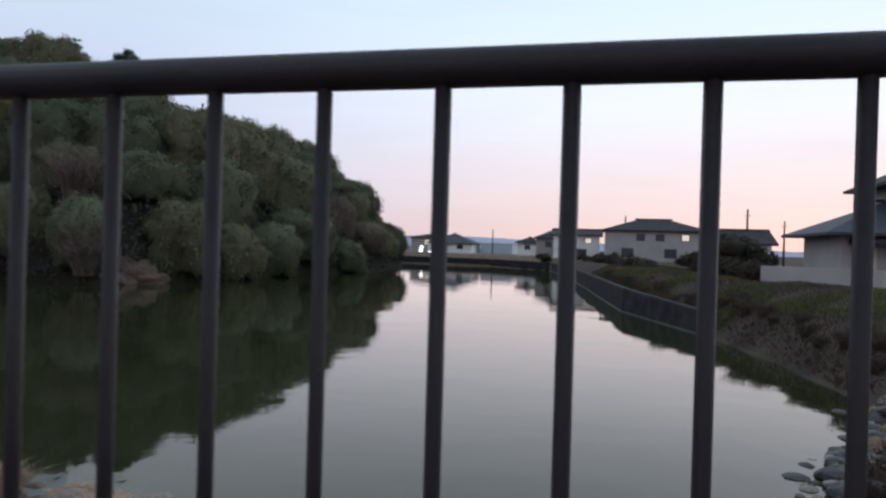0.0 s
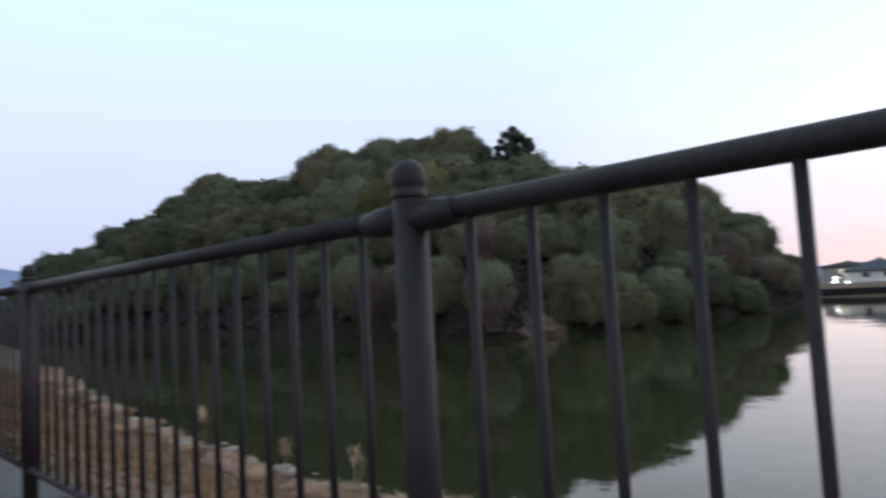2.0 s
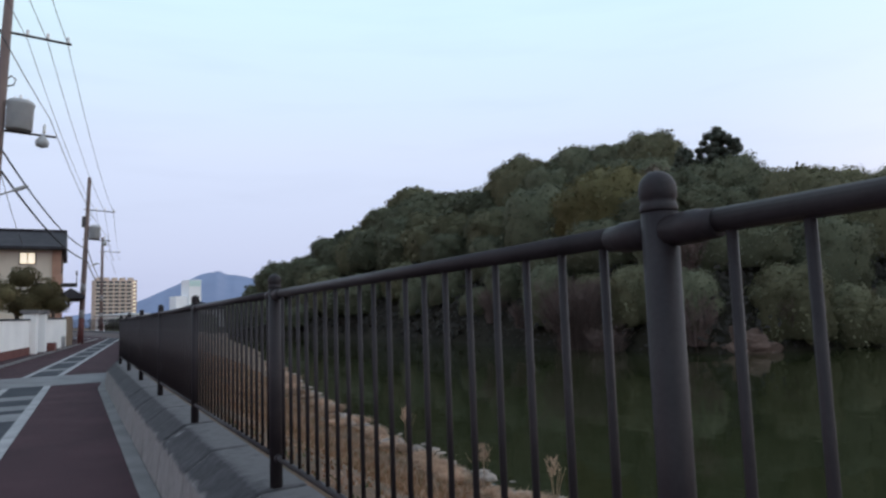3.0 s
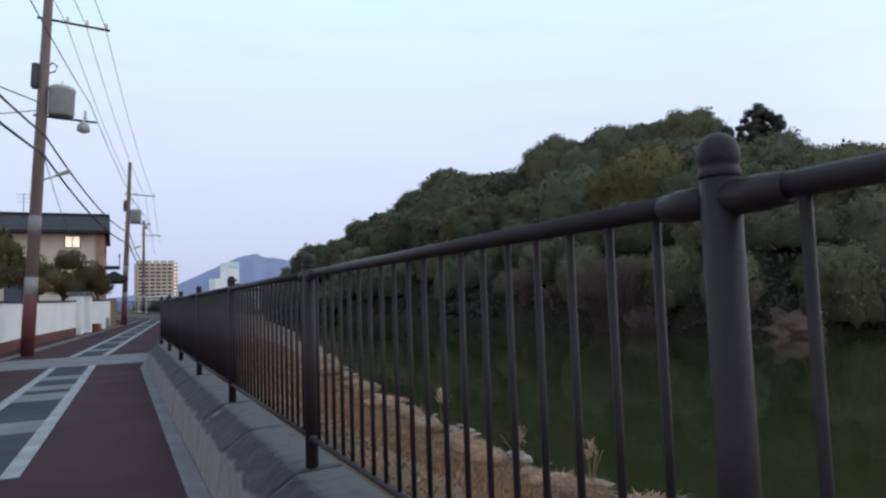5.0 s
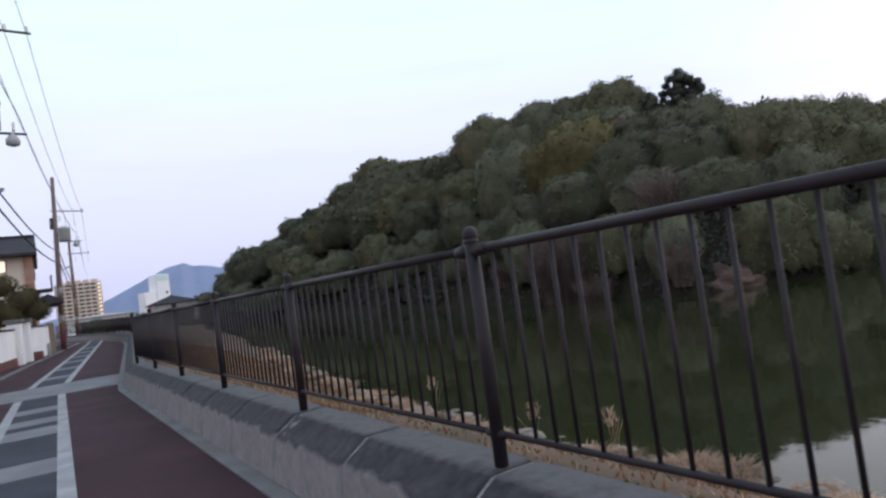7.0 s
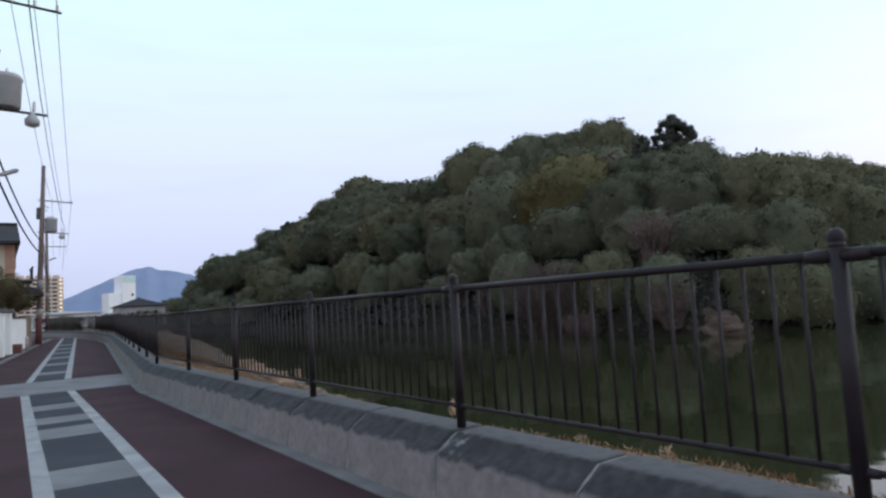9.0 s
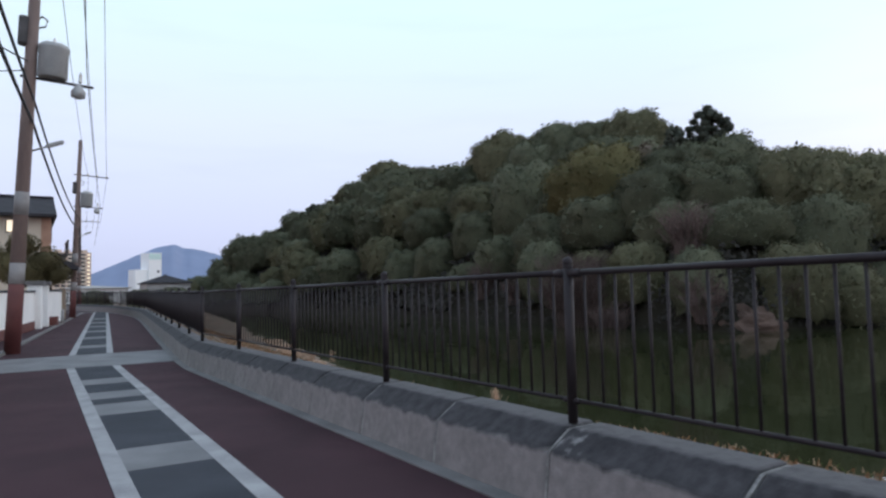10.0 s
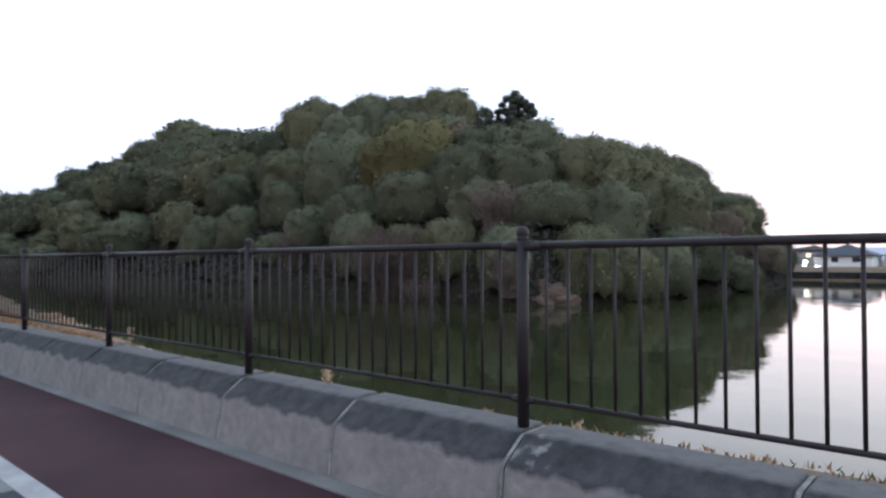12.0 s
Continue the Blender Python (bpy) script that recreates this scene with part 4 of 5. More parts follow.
def scatter(name, label, seed, count, place, material, height, width, kind="stuff", category="grass"):
    """One sheet of loose blades over a stretch of ground."""
    rnd = random.Random(seed)
    P = np.array([place(rnd) for _ in range(count)])
    Z = ground_height(P)
    verts, faces = [], []
    for (x, y), z in zip(P.tolist(), Z.tolist()):
        if z < WATER - 0.05:
            continue
        z += 0.12 * noise.noise((x * 0.5, y * 0.5, 3.0)) - 0.03
        hgt = height * rnd.uniform(0.4, 1.2) * min(1.0, max(0.26, (x - fence_x(y)) / 2.4))
        a = rnd.uniform(0, 6.3)
        u = Vector((math.cos(a), math.sin(a), 0)) * width
        tip = Vector((x + rnd.gauss(0, 0.45) * hgt, y + rnd.gauss(0, 0.45) * hgt, z + hgt))
        k = len(verts)
        verts += [(x - u.x, y - u.y, z), (x + u.x, y + u.y, z), tuple(tip)]
        faces.append((k, k + 1, k + 2))
    return tagged(new(name, raw(name, verts, faces, material)), label, category, kind=kind)


def on_bank(r):
    y = -12 + 72 * r.random() ** 1.5
    return fence_x(y) + 0.34 + 6.0 * r.random(), y


scatter("dry_grass", "short dry straw-coloured grass on the bank", 3, 34000, on_bank, M_STRAW, 0.15, 0.007)
scatter("rusty_grass", "short rust-brown dry grass on the bank", 8, 96000, on_bank, M_RUST, 0.14, 0.010)
scatter("green_grass", "sparse green grass among the dry grass on the bank", 4, 42000, on_bank, M_GRASS, 0.11, 0.008)


def right_bank(r):
    t = r.random()
    x = 9 + 60 * t ** 1.4
    return x, np.interp(x, [9, 12.6, 16, 30, 38, 70], [-4.1, -6.0, -7.2, -5.2, -2.6, 0.8]) - 7.5 * r.random()


def green_patch(r):
    while True:
        x, y = right_bank(r)
        if noise.noise((x * 0.22, float(y) * 0.5, 1.0)) > 0.08:
            return x, y


scatter("bank_grass", "patchy green and brown grass on the far bank", 5, 36000, green_patch, M_GRASS, 0.19, 0.03)
scatter("bank_straw", "dry brown grass on the far bank", 6, 52000, right_bank, M_BRUSH, 0.15, 0.04)

TUFTS = [tuft_mesh("blades", 60 + i, 760, 0.27, 0.24, M_STRAW, 0.008) for i in range(3)]
STONES = []
for i in range(4):
    bm = bmesh.new()
    bmesh.ops.create_icosphere(bm, subdivisions=2, radius=1)
    for v in bm.verts:
        v.co *= 1 + 0.28 * noise.noise(v.co * 1.3 + Vector((i * 7, 0, 0)))
        v.co.z *= 0.55
    STONES.append(mesh_of("stone", bm, M_STONE))
shore = [POND[i] for i in (22, 23, 24, 25, 26, 0, 1, 2, 3, 4, 5, 6)]
rnd = random.Random(77)
for (xa, ya), (xb, yb) in zip(shore, shore[1:]):
    n = max(3, int(math.hypot(xb - xa, yb - ya) / 0.62))
    for i in range(n):
        f = (i + rnd.random() * 0.7) / n
        x, y = xa + (xb - xa) * f, ya + (yb - ya) * f
        if rnd.random() < 0.9:
            ob = tagged(new("tussock", TUFTS[rnd.randrange(3)]), "pale straw-coloured grass tussock at the water's edge", "grass", group="tussocks along the shore")
            s = rnd.uniform(0.75, 1.5) * (0.72 if y < 4.2 else 0.85 if y < 6 else 1.0)
            ox = -rnd.uniform(0.1, 1.0)
            ob.matrix_basis = pose(x + ox, y, ground_at(x + ox, y) - 0.04, 0, 0, rnd.uniform(0, 360)) @ Matrix.Diagonal((s, s, s * rnd.uniform(0.8, 1.2), 1))
        for _ in range(2):
            ob = tagged(new("stone", STONES[rnd.randrange(4)]), "rough grey stone at the water's edge", "stone", group="stones along the shore")
            s = rnd.uniform(0.10, 0.28) * (0.55 if y < 3 else 1.0)
            ox = rnd.uniform(-0.55, 0.45)
            ob.matrix_basis = pose(x + ox, y + rnd.uniform(-0.3, 0.3), max(ground_at(x + ox, y), WATER - 0.1) + 0.02, 0, 0, rnd.uniform(0, 360)) @ Matrix.Diagonal((s, s * rnd.uniform(0.7, 1.2), s, 1))


M_WETSTONE = mat("dark_wet_stone", (0.030, 0.026, 0.026), (0.085, 0.075, 0.072), 0.7, 4, 30, 0.5, rnd=0.3)
RUBBLE = []
for me_ in STONES[:3]:
    RUBBLE.append(me_.copy())
    RUBBLE[-1].materials[0] = M_WETSTONE
rnd = random.Random(91)
for _ in range(64):
    f = rnd.random()
    x = 9.4 + 6.5 * f
    y = float(np.interp(x, [8.4, 10.6, 12.6, 16], [-3.8, -4.4, -5.9, -7.1])) + rnd.gauss(-0.1, 0.38)
    s_ = rnd.uniform(0.10, 0.26)
    ob = tagged(new("stone", RUBBLE[rnd.randrange(3)]), "dark wet stone in the shallows below the bank", "stone", group="dark stones in the shallows")
    ob.matrix_basis = pose(x, y, max(ground_at(x, y), WATER - 0.06) + 0.02, 0, 0, rnd.uniform(0, 360)) @ Matrix.Diagonal((s_, s_ * rnd.uniform(0.7, 1.3), s_ * rnd.uniform(0.8, 1.4), 1))


def make_reed(seed):
    rnd = random.Random(seed)
    ob = thing("reed", "dry brown reed with a feathery plume at the shore", "reed", group="reeds")
    bm = bmesh.new()
    for _ in range(5):
        a, b = rnd.gauss(0, 0.12), rnd.gauss(0, 0.12)
        tube(bm, [(a * 0.3, b * 0.3, 0), (a, b, 0.7), (a * 2, b * 2, 1.15)], [0.008, 0.006, 0.004], 4)
    part("stalk", bm, M_STRAW, ob)
    verts, faces = [], []
    for _ in range(90):
        z = rnd.uniform(0.8, 1.35)
        p = Vector((rnd.gauss(0, 0.07), rnd.gauss(0, 0.07), z))
        u = Vector((rnd.gauss(0, 1), rnd.gauss(0, 1), 0.2)).normalized() * 0.02
        k = len(verts)
        verts += [tuple(p - u), tuple(p + u), tuple(p + Vector((rnd.gauss(0, 0.05), rnd.gauss(0, 0.05), 0.14)))]
        faces.append((k, k + 1, k + 2))
    tagged(piece("plume", raw("plume", verts, faces, M_STRAW), ob), kind="stuff")
    return ob


reed = None
for i, (x, y) in enumerate(((6.0, 10.4), (6.5, 8.9), (6.9, 15.8), (6.6, 25.5))):
    m = pose(x, y, max(ground_at(x, y), WATER - 0.2), 0, 0, i * 67)
    if reed is None:
        reed = make_reed(90)
        reed.matrix_basis = m
        reed.scale = (0.75, 0.75, 0.6)
    else:
        copy_thing(reed, m).scale = (0.75, 0.75, 0.55 + 0.07 * i)


# ---- houses ----
def add_window(house, m, w, h, lit=False):
    """A framed window whose pane faces local -y."""
    win = thing("window", "", "", m)
    win.parent = house
    bm = bmesh.new()
    t = 0.06
    for a in ((-w / 2 - t, w / 2 + t, -0.06, 0.02, -t, 0), (-w / 2 - t, w / 2 + t, -0.06, 0.02, h, h + t), (-w / 2 - t, -w / 2, -0.06, 0.02, 0, h), (w / 2, w / 2 + t, -0.06, 0.02, 0, h), (-0.025, 0.025, -0.05, 0.02, 0, h)):
        box(bm, *a)
    part("frame", bm, M_DARKMETAL, win)
    part("pane", boxm(-w / 2, w / 2, -0.03, 0.0, 0, h), M_LIT if lit else M_GLASS, win, "lit window pane" if lit else "")


def roof_bm(x0, x1, y0, y1, z0, z1, over, gable=None):
    """Hip roof, or a gable roof with its ridge along x or y, with thick eaves."""
    bm = bmesh.new()
    a0, a1, b0, b1 = x0 - over, x1 + over, y0 - over, y1 + over
    inset = min(a1 - a0, b1 - b0) / 2 * 0.98
    if gable == "x":
        r0, r1 = Vector((a0, (b0 + b1) / 2, z1)), Vector((a1, (b0 + b1) / 2, z1))
    elif gable == "y":
        r0, r1 = Vector(((a0 + a1) / 2, b0, z1)), Vector(((a0 + a1) / 2, b1, z1))
    elif a1 - a0 >= b1 - b0:
        r0, r1 = Vector((a0 + inset, (b0 + b1) / 2, z1)), Vector((a1 - inset, (b0 + b1) / 2, z1))
    else:
        r0, r1 = Vector(((a0 + a1) / 2, b0 + inset, z1)), Vector(((a0 + a1) / 2, b1 - inset, z1))
    low = [bm.verts.new(p) for p in ((a0, b0, z0 - 0.16), (a1, b0, z0 - 0.16), (a1, b1, z0 - 0.16), (a0, b1, z0 - 0.16))]
    up = [bm.verts.new(p) for p in ((a0, b0, z0), (a1, b0, z0), (a1, b1, z0), (a0, b1, z0))]
    p, q = bm.verts.new(r0), bm.verts.new(r1)
    for i in range(4):
        bm.faces.new((low[i], low[(i + 1) % 4], up[(i + 1) % 4], up[i]))
    bm.faces.new(low[::-1])
    if r1.x - r0.x > r1.y - r0.y:
        fs = [(up[0], up[1], q, p), (up[2], up[3], p, q), (up[3], up[0], p), (up[1], up[2], q)]
    else:
        fs = [(up[1], up[2], q, p), (up[3], up[0], p, q), (up[0], up[1], p), (up[2], up[3], q)]
    for f in fs:
        bm.faces.new(f)
    bmesh.ops.recalc_face_normals(bm, faces=bm.faces[:])
    return bm


def make_house(label, x0, x1, y0, y1, z0, eave, ridge, wall, roof, windows=(), over=0.55, gable=None, name="house", tiles=True):
    ob = thing(name, label, "house")
    part("wall", boxm(x0, x1, y0, y1, z0, eave), wall, ob)
    rf = part("roof", roof_bm(x0, x1, y0, y1, eave, ridge, over, gable), roof, ob)
    bm = bmesh.new()
    if gable == "x" or (gable is None and x1 - x0 >= y1 - y0):
        ins = 0 if gable else (y1 - y0) / 2 * 0.98
        box(bm, x0 - over + ins + (0 if gable else over), x1 + over - ins - (0 if gable else over), (y0 + y1) / 2 - 0.14, (y0 + y1) / 2 + 0.14, ridge - 0.06, ridge + 0.14, 0.04)
    else:
        ins = 0 if gable else (x1 - x0) / 2 * 0.98
        box(bm, (x0 + x1) / 2 - 0.14, (x0 + x1) / 2 + 0.14, y0 - over + ins, y1 + over - ins, ridge - 0.06, ridge + 0.14, 0.04)
    part("ridge_cap", bm, roof, rf)
    for face, u, z, w, h, lit in windows:
        m = pose(u, y0, z) if face == "s" else pose(x0, u, z, 0, 0, -90) if face == "w" else pose(x1, u, z, 0, 0, 90)
        add_window(ob, m, w, h, lit)
    return ob


# the cream house behind the white wall
house = make_house("two-storey cream house with dark hipped roof and a lit window", -10.5, -2.25, 47.3, 56, 0.2, 6.36, 7.9, M_CREAM, M_TILE,
                   (("s", -3.55, 5.35, 0.78, 0.66, True), ("s", -8.2, 5.2, 1.4, 0.9, False), ("s", -6.3, 2.0, 1.6, 1.2, False)), over=0.75, gable="x")
part("corner_bay", boxm(-2.25, -1.75, 47.22, 55.5, 0.2, 6.35), M_BRICK, house, "terracotta clad corner of the house")
add_window(house, pose(-1.75, 48.6, 4.9, 0, 0, 90), 1.0, 1.1, True)
bm = bmesh.new()
box(bm, -1.75, -0.85, 47.2, 50.2, 4.05, 4.14)
for i in range(7):
    box(bm, -0.9 , -0.85, 47.25 + i * 0.48, 47.31 + i * 0.48, 4.14, 4.85)
box(bm, -0.93, -0.83, 47.2, 50.2, 4.85, 4.92)
part("balcony", bm, M_DARKMETAL, house, "dark metal balcony")
part("porch_roof", roof_bm(-1.75, -0.6, 46.0, 52.0, 3.3, 3.75, 0.2, "y"), M_TILE, house, "dark tiled porch roof")
bm = bmesh.new()
tube(bm, [(-6.5, 50, 7.2), (-6.5, 50, 9.1)], 0.02, 5)
for dz in (1.3, 1.55, 1.8):
    tube(bm, [(-6.9, 50, 7.2 + dz), (-6.1, 50, 7.2 + dz)], 0.012, 4)
part("aerial", bm, M_DARKMETAL, house, "thin television aerial")

# ---- white garden wall with red base and tiled coping ----
garden = thing("wall_garden", "white plastered garden wall with dark red base", "wall", kind="structure")


def wall_run(xa, ya, xb, yb, height, plaster=M_WHITE, base=True, cap=True):
    length, head = math.hypot(xb - xa, yb - ya), math.degrees(math.atan2(xa - xb, yb - ya))
    m = pose(xa, ya, rise(ya) + 0.05, math.degrees(math.atan2(rise(yb) - rise(ya), length)), 0, head)
    part("plaster", boxm(-0.09, 0.09, 0, length, 0.0, height), plaster, garden, "", m)
    if base:
        part("base_course", boxm(-0.1, 0.115, 0, length, -0.1, 0.34, bevel=0.01), M_REDBASE, garden, "dark red base course", m)
    if cap:
        part("coping", boxm(-0.14, 0.14, 0, length, height, height + 0.07, bevel=0.02), M_TILEBLUE, garden, "blue grey coping", m)


wall_run(-4.65, 12.0, -4.05, 25.4, 1.52)
wall_run(-4.05, 25.4, -2.80, 34.6, 1.52)
wall_run(-2.35, 37.2, -1.45, 43.2, 1.55, base=False)
bm = bmesh.new()
for i in range(14):
    box(bm, -0.03, 0.03, i * 0.16, i * 0.16 + 0.15, 0.0, 1.75)
boards = part("board_fence", bm, M_WOOD, None, "", pose(-1.42, 43.3, rise(43) + 0.02, 0, 0, -9))
tagged(boards, "weathered brown board fence at the end of the white wall", "fence")
for x, y in ((-2.70, 34.9), (-2.40, 36.9)):
    gp = thing("gate_post", "white plastered gate post with a broad grey cap", "gate post", pose(x, y, rise(y) + 0.02, 0, 0, -8), "gate posts")
    part("shaft", boxm(-0.26, 0.26, -0.26, 0.26, -0.1, 1.85, bevel=0.015), M_WHITE, gp)
    part("cap", boxm(-0.36, 0.36, -0.36, 0.36, 1.85, 2.02, bevel=0.03), M_GUTTER, gp)
bx = thing("planter", "small dark red brick planter beside the gate", "planter", pose(-2.0, 37.6, rise(37.6) + 0.03, 0, 0, -8))
part("body", boxm(-0.25, 0.25, -0.35, 0.35, 0, 0.42, bevel=0.02), M_REDBASE, bx)
for y in (39.6, 40.4):
    bo = thing("bollard", "short grey steel bollard beside the road", "bollard", pose(-1.45 + 0.1 * (y - 40), y, rise(y) + 0.03), "bollards")
    part("shaft", lathe(bmesh.new(), [(0.05, 0), (0.05, 0.62), (0.045, 0.66), (0.02, 0.69)], 12), M_GREYMETAL, bo)


# ---- clipped garden trees behind the wall ----
def cloud_tree(x, y, z, seed, lobes, label, count=1500, size=0.09, mats=M_SHRUB, name="garden_tree"):
    ob = thing(name, label, "tree", pose(x, y, z), "garden trees")
    top = max(l[0][2] for l in lobes)
    piece("trunk", trunk_mesh(seed, top, 0.11, lobes), ob)
    piece("crown", crown_mesh("crown", seed, lobes, count, size, mats), ob)
    return ob


cloud_tree(-5.7, 26.6, 0.1, 201, [((-0.9, 0, 3.9), 1.0), ((0.3, 0.3, 3.5), 1.1), ((-1.5, 0.2, 2.9), 1.2), ((0.7, -0.2, 2.6), 1.1), ((-0.4, -0.3, 2.3), 1.3), ((1.0, 0, 3.3), 0.8)], "broad clipped evergreen garden tree behind the white wall", 14000, 0.05)
cloud_tree(-4.5, 35.5, 0.2, 202, [((0, 0, 3.3), 0.6), ((-0.7, 0, 2.8), 0.6), ((0.7, 0.2, 2.7), 0.65), ((0.2, -0.2, 2.3), 0.7)], "sparse small garden tree behind the white wall", 2600, 0.045)
cloud_tree(-3.2, 37.6, 0.2, 203, [((0, 0, 3.6), 0.7), ((-0.8, 0, 2.9), 0.8), ((0.8, 0.1, 2.9), 0.85), ((0.1, -0.2, 2.3), 0.9), ((1.3, 0.3, 2.4), 0.7)], "clipped dark garden tree behind the white wall", 7000, 0.045)
cloud_tree(-1.9, 41.5, 0.2, 204, [((-0.3, 0, 3.2), 0.6), ((-0.8, 0.4, 2.6), 0.7), ((0.0, 0.2, 2.3), 0.6)], "clipped dark garden tree behind the white wall", 3600, 0.045)


# ---- utility poles and cables ----
def make_pole(x, y, height, full=True, turn=0.0, s=1.0, lean=0.0):
    ob = thing("utility_pole", "tall brown utility pole with a grey transformer and steel arms" if full else "slim brown utility pole with steel arms", "utility pole", pose(x, y, rise(y) - 0.02, 0, lean, turn) @ Matrix.Scale(s, 4), "utility poles")
    part("shaft", lathe(bmesh.new(), [(0.165, 0), (0.15, height * 0.4), (0.105, height)], 14), M_POLE, ob)
    part("guard", lathe(bmesh.new(), [(0.172, 0.0), (0.168, 1.62), (0.16, 1.64)], 14), M_POLERED, ob, "dark red guard at the pole's foot")
    part("notice_band", lathe(bmesh.new(), [(0.166, 1.66), (0.164, 2.15)], 14), M_BAND, ob, "pale notice band")
    part("upper_band", lathe(bmesh.new(), [(0.158, 3.3), (0.157, 3.85)], 14), M_BAND, ob, "pale notice band")
    if full:
        tr = part("transformer", lathe(bmesh.new(), [(0.29, 6.72), (0.33, 6.75), (0.33, 7.40), (0.355, 7.44), (0.355, 7.50), (0.31, 7.56), (0.1, 7.62)], 18), M_GREYMETAL, ob, "grey steel transformer drum", pose(0.47, 0, 0))
        for dx, dy in ((-0.15, 0.1), (0.15, 0.1), (0, -0.14)):
            lathe_bm = [(0.035, 7.50), (0.05, 7.56), (0.03, 7.60), (0.045, 7.64), (0.02, 7.71)]
            b2 = lathe(bmesh.new(), lathe_bm, 8)
            b2.transform(pose(dx, dy, 0))
            part("bushing", b2, M_WHITE, tr)
        part("cutout_box", boxm(-0.30, -0.10, -0.14, 0.14, 7.45, 8.15, bevel=0.03), M_DARKMETAL, ob, "dark switch box")
        bm = bmesh.new()
        tube(bm, [(-0.2, 0, 6.68), (1.38, 0, 6.66)], 0.035, 6)
        part("lower_arm", bm, M_DARKMETAL, ob)
        lamp = lathe(bmesh.new(), [(0.06, 6.32), (0.16, 6.36), (0.17, 6.5), (0.08, 6.63), (0.03, 6.7)], 12)
        lamp.transform(pose(1.05, 0, 0))
        part("cable_closure", lamp, M_GREYMETAL, ob)
        b2 = lathe(bmesh.new(), [(0.03, 6.72), (0.05, 6.78), (0.03, 6.84), (0.05, 6.9), (0.02, 7.0)], 8)
        b2.transform(pose(1.08, 0, 0))
        part("insulator", b2, M_WHITE, ob)
        bm = bmesh.new()
        tube(bm, [(0.06, 0.1, 7.95), (0.26, 0.1, 8.03), (0.3, 0.1, 8.2), (0.18, 0.1, 8.28), (0.08, 0.1, 8.15)], 0.022, 6)
        part("cable_loop", bm, M_CABLE, ob)
        bm = bmesh.new()
        tube(bm, [(0.1, 0, 4.86), (0.45, 0, 5.02)], 0.025, 6)
        part("lamp_arm", bm, M_GREYMETAL, ob)
        light = boxm(0.0, 0.42, -0.07, 0.07, -0.05, 0.05, bevel=0.03)
        light.transform(pose(0.42, 0, 5.02, 0, -24, 0))
        part("street_light", light, M_GREYMETAL, ob, "slim grey street light on the pole")
    bm = bmesh.new()
    top = height - (2.15 if full else 1.45)
    tube(bm, [(-0.25, 0, top + 0.05), (1.6, 0, top)], 0.035, 6)
    part("upper_arm", bm, M_DARKMETAL, ob)
    for dx in (0.5, 1.0, 1.5):
        b2 = lathe(bmesh.new(), [(0.03, 0.0), (0.05, 0.05), (0.03, 0.09), (0.05, 0.13), (0.02, 0.2)], 8)
        b2.transform(pose(dx, 0, top + 0.02))
        part("insulator", b2, M_WHITE, ob)
    return ob


PA, PB, PC, PZ = (-3.36, 22.6), (-0.62, 47.5), (1.3, 72.0), (-5.6, -13.0)
make_pole(*PA, 11.6, s=1.09, lean=2.4)
make_pole(*PB, 10.7, lean=1.9)
make_pole(*PC, 9.5, full=False)
make_pole(*PZ, 11.6)


def cable(a, b, sag, r=0.014):
    bm = bmesh.new()
    a, b = Vector(a), Vector(b)
    pts = [a.lerp(b, t) - Vector((0, 0, sag * 4 * t * (1 - t))) for t in np.linspace(0, 1, 15)]
    tube(bm, pts, r, 5)
    tagged(part("overhead_cable", bm, M_CABLE), "thin black overhead cable strung between utility poles", "cable", "overhead cables")


zA, zB = rise(PA[1]), rise(PB[1])
for za, zb, zz, dx, r in ((6.1, 6.0, 6.3, 0.12, 0.03), (5.55, 5.3, 5.7, 0.12, 0.035), (9.35, 8.45, 9.4, 0.5, 0.010), (9.35, 8.45, 9.4, 1.0, 0.010), (9.35, 8.45, 9.4, 1.5, 0.010), (7.1, 6.9, 7.4, 1.2, 0.012)):
    za, xa, xb = za * 1.09, PA[0] + dx * 1.09 + 0.0456 * za, PB[0] + dx + 0.033 * zb
    cable((xa, PA[1], zA + za), (xb, PB[1], zB + zb), 0.5, r)
    cable((PZ[0] + dx, PZ[1], zz), (xa, PA[1], zA + za), 0.7, r)
    cable((xb, PB[1], zB + zb), (PC[0] + dx, PC[1], 0.5 + zb * 0.86), 0.4, r)
cable((-9.5, 12.0, 8.6), (PA[0] + 0.32, PA[1], 7.7), 0.3, 0.02)
cable((-10.0, 15.0, 5.0), (PA[0] + 0.31, PA[1], 7.5), 0.3, 0.015)
cable((-3.5, 47.3, 5.9), (PA[0] + 0.28, PA[1], 6.5), 0.4, 0.012)

# ---- far things along the road ----
tower = thing("tower", "white rendered tower with a sign panel on top", "tower", pose(48, 342, 0, 0, 0, 18))
part("shaft", boxm(-2.9, 3.3, -4, 4, -1, 22.3, bevel=0.1), M_TOWER, tower)
part("sign_panel", boxm(-2.7, 3.0, -4.15, -3.98, 19.2, 22.0), mat("pale_green_sign", (0.55, 0.72, 0.68), (0.62, 0.78, 0.74), 0.6, 1, 5, 0), tower, "pale green sign panel")
for k in range(4):
    part("window", boxm(1.2, 2.2, -4.08, -3.98, 4 + k * 3, 5.2 + k * 3), M_GLASS, tower)
part("annex", boxm(-8.6, -2.9, -3, 4, -1, 14.5, bevel=0.1), M_TOWER, tower)
apt = thing("apartment_block", "tall tan apartment block with rows of balconies", "apartment building", pose(28, 600, 0, 0, 0, 8))
part("wall", boxm(-15.5, 15.5, 0, 14, -2, 38.5), M_APART, apt)
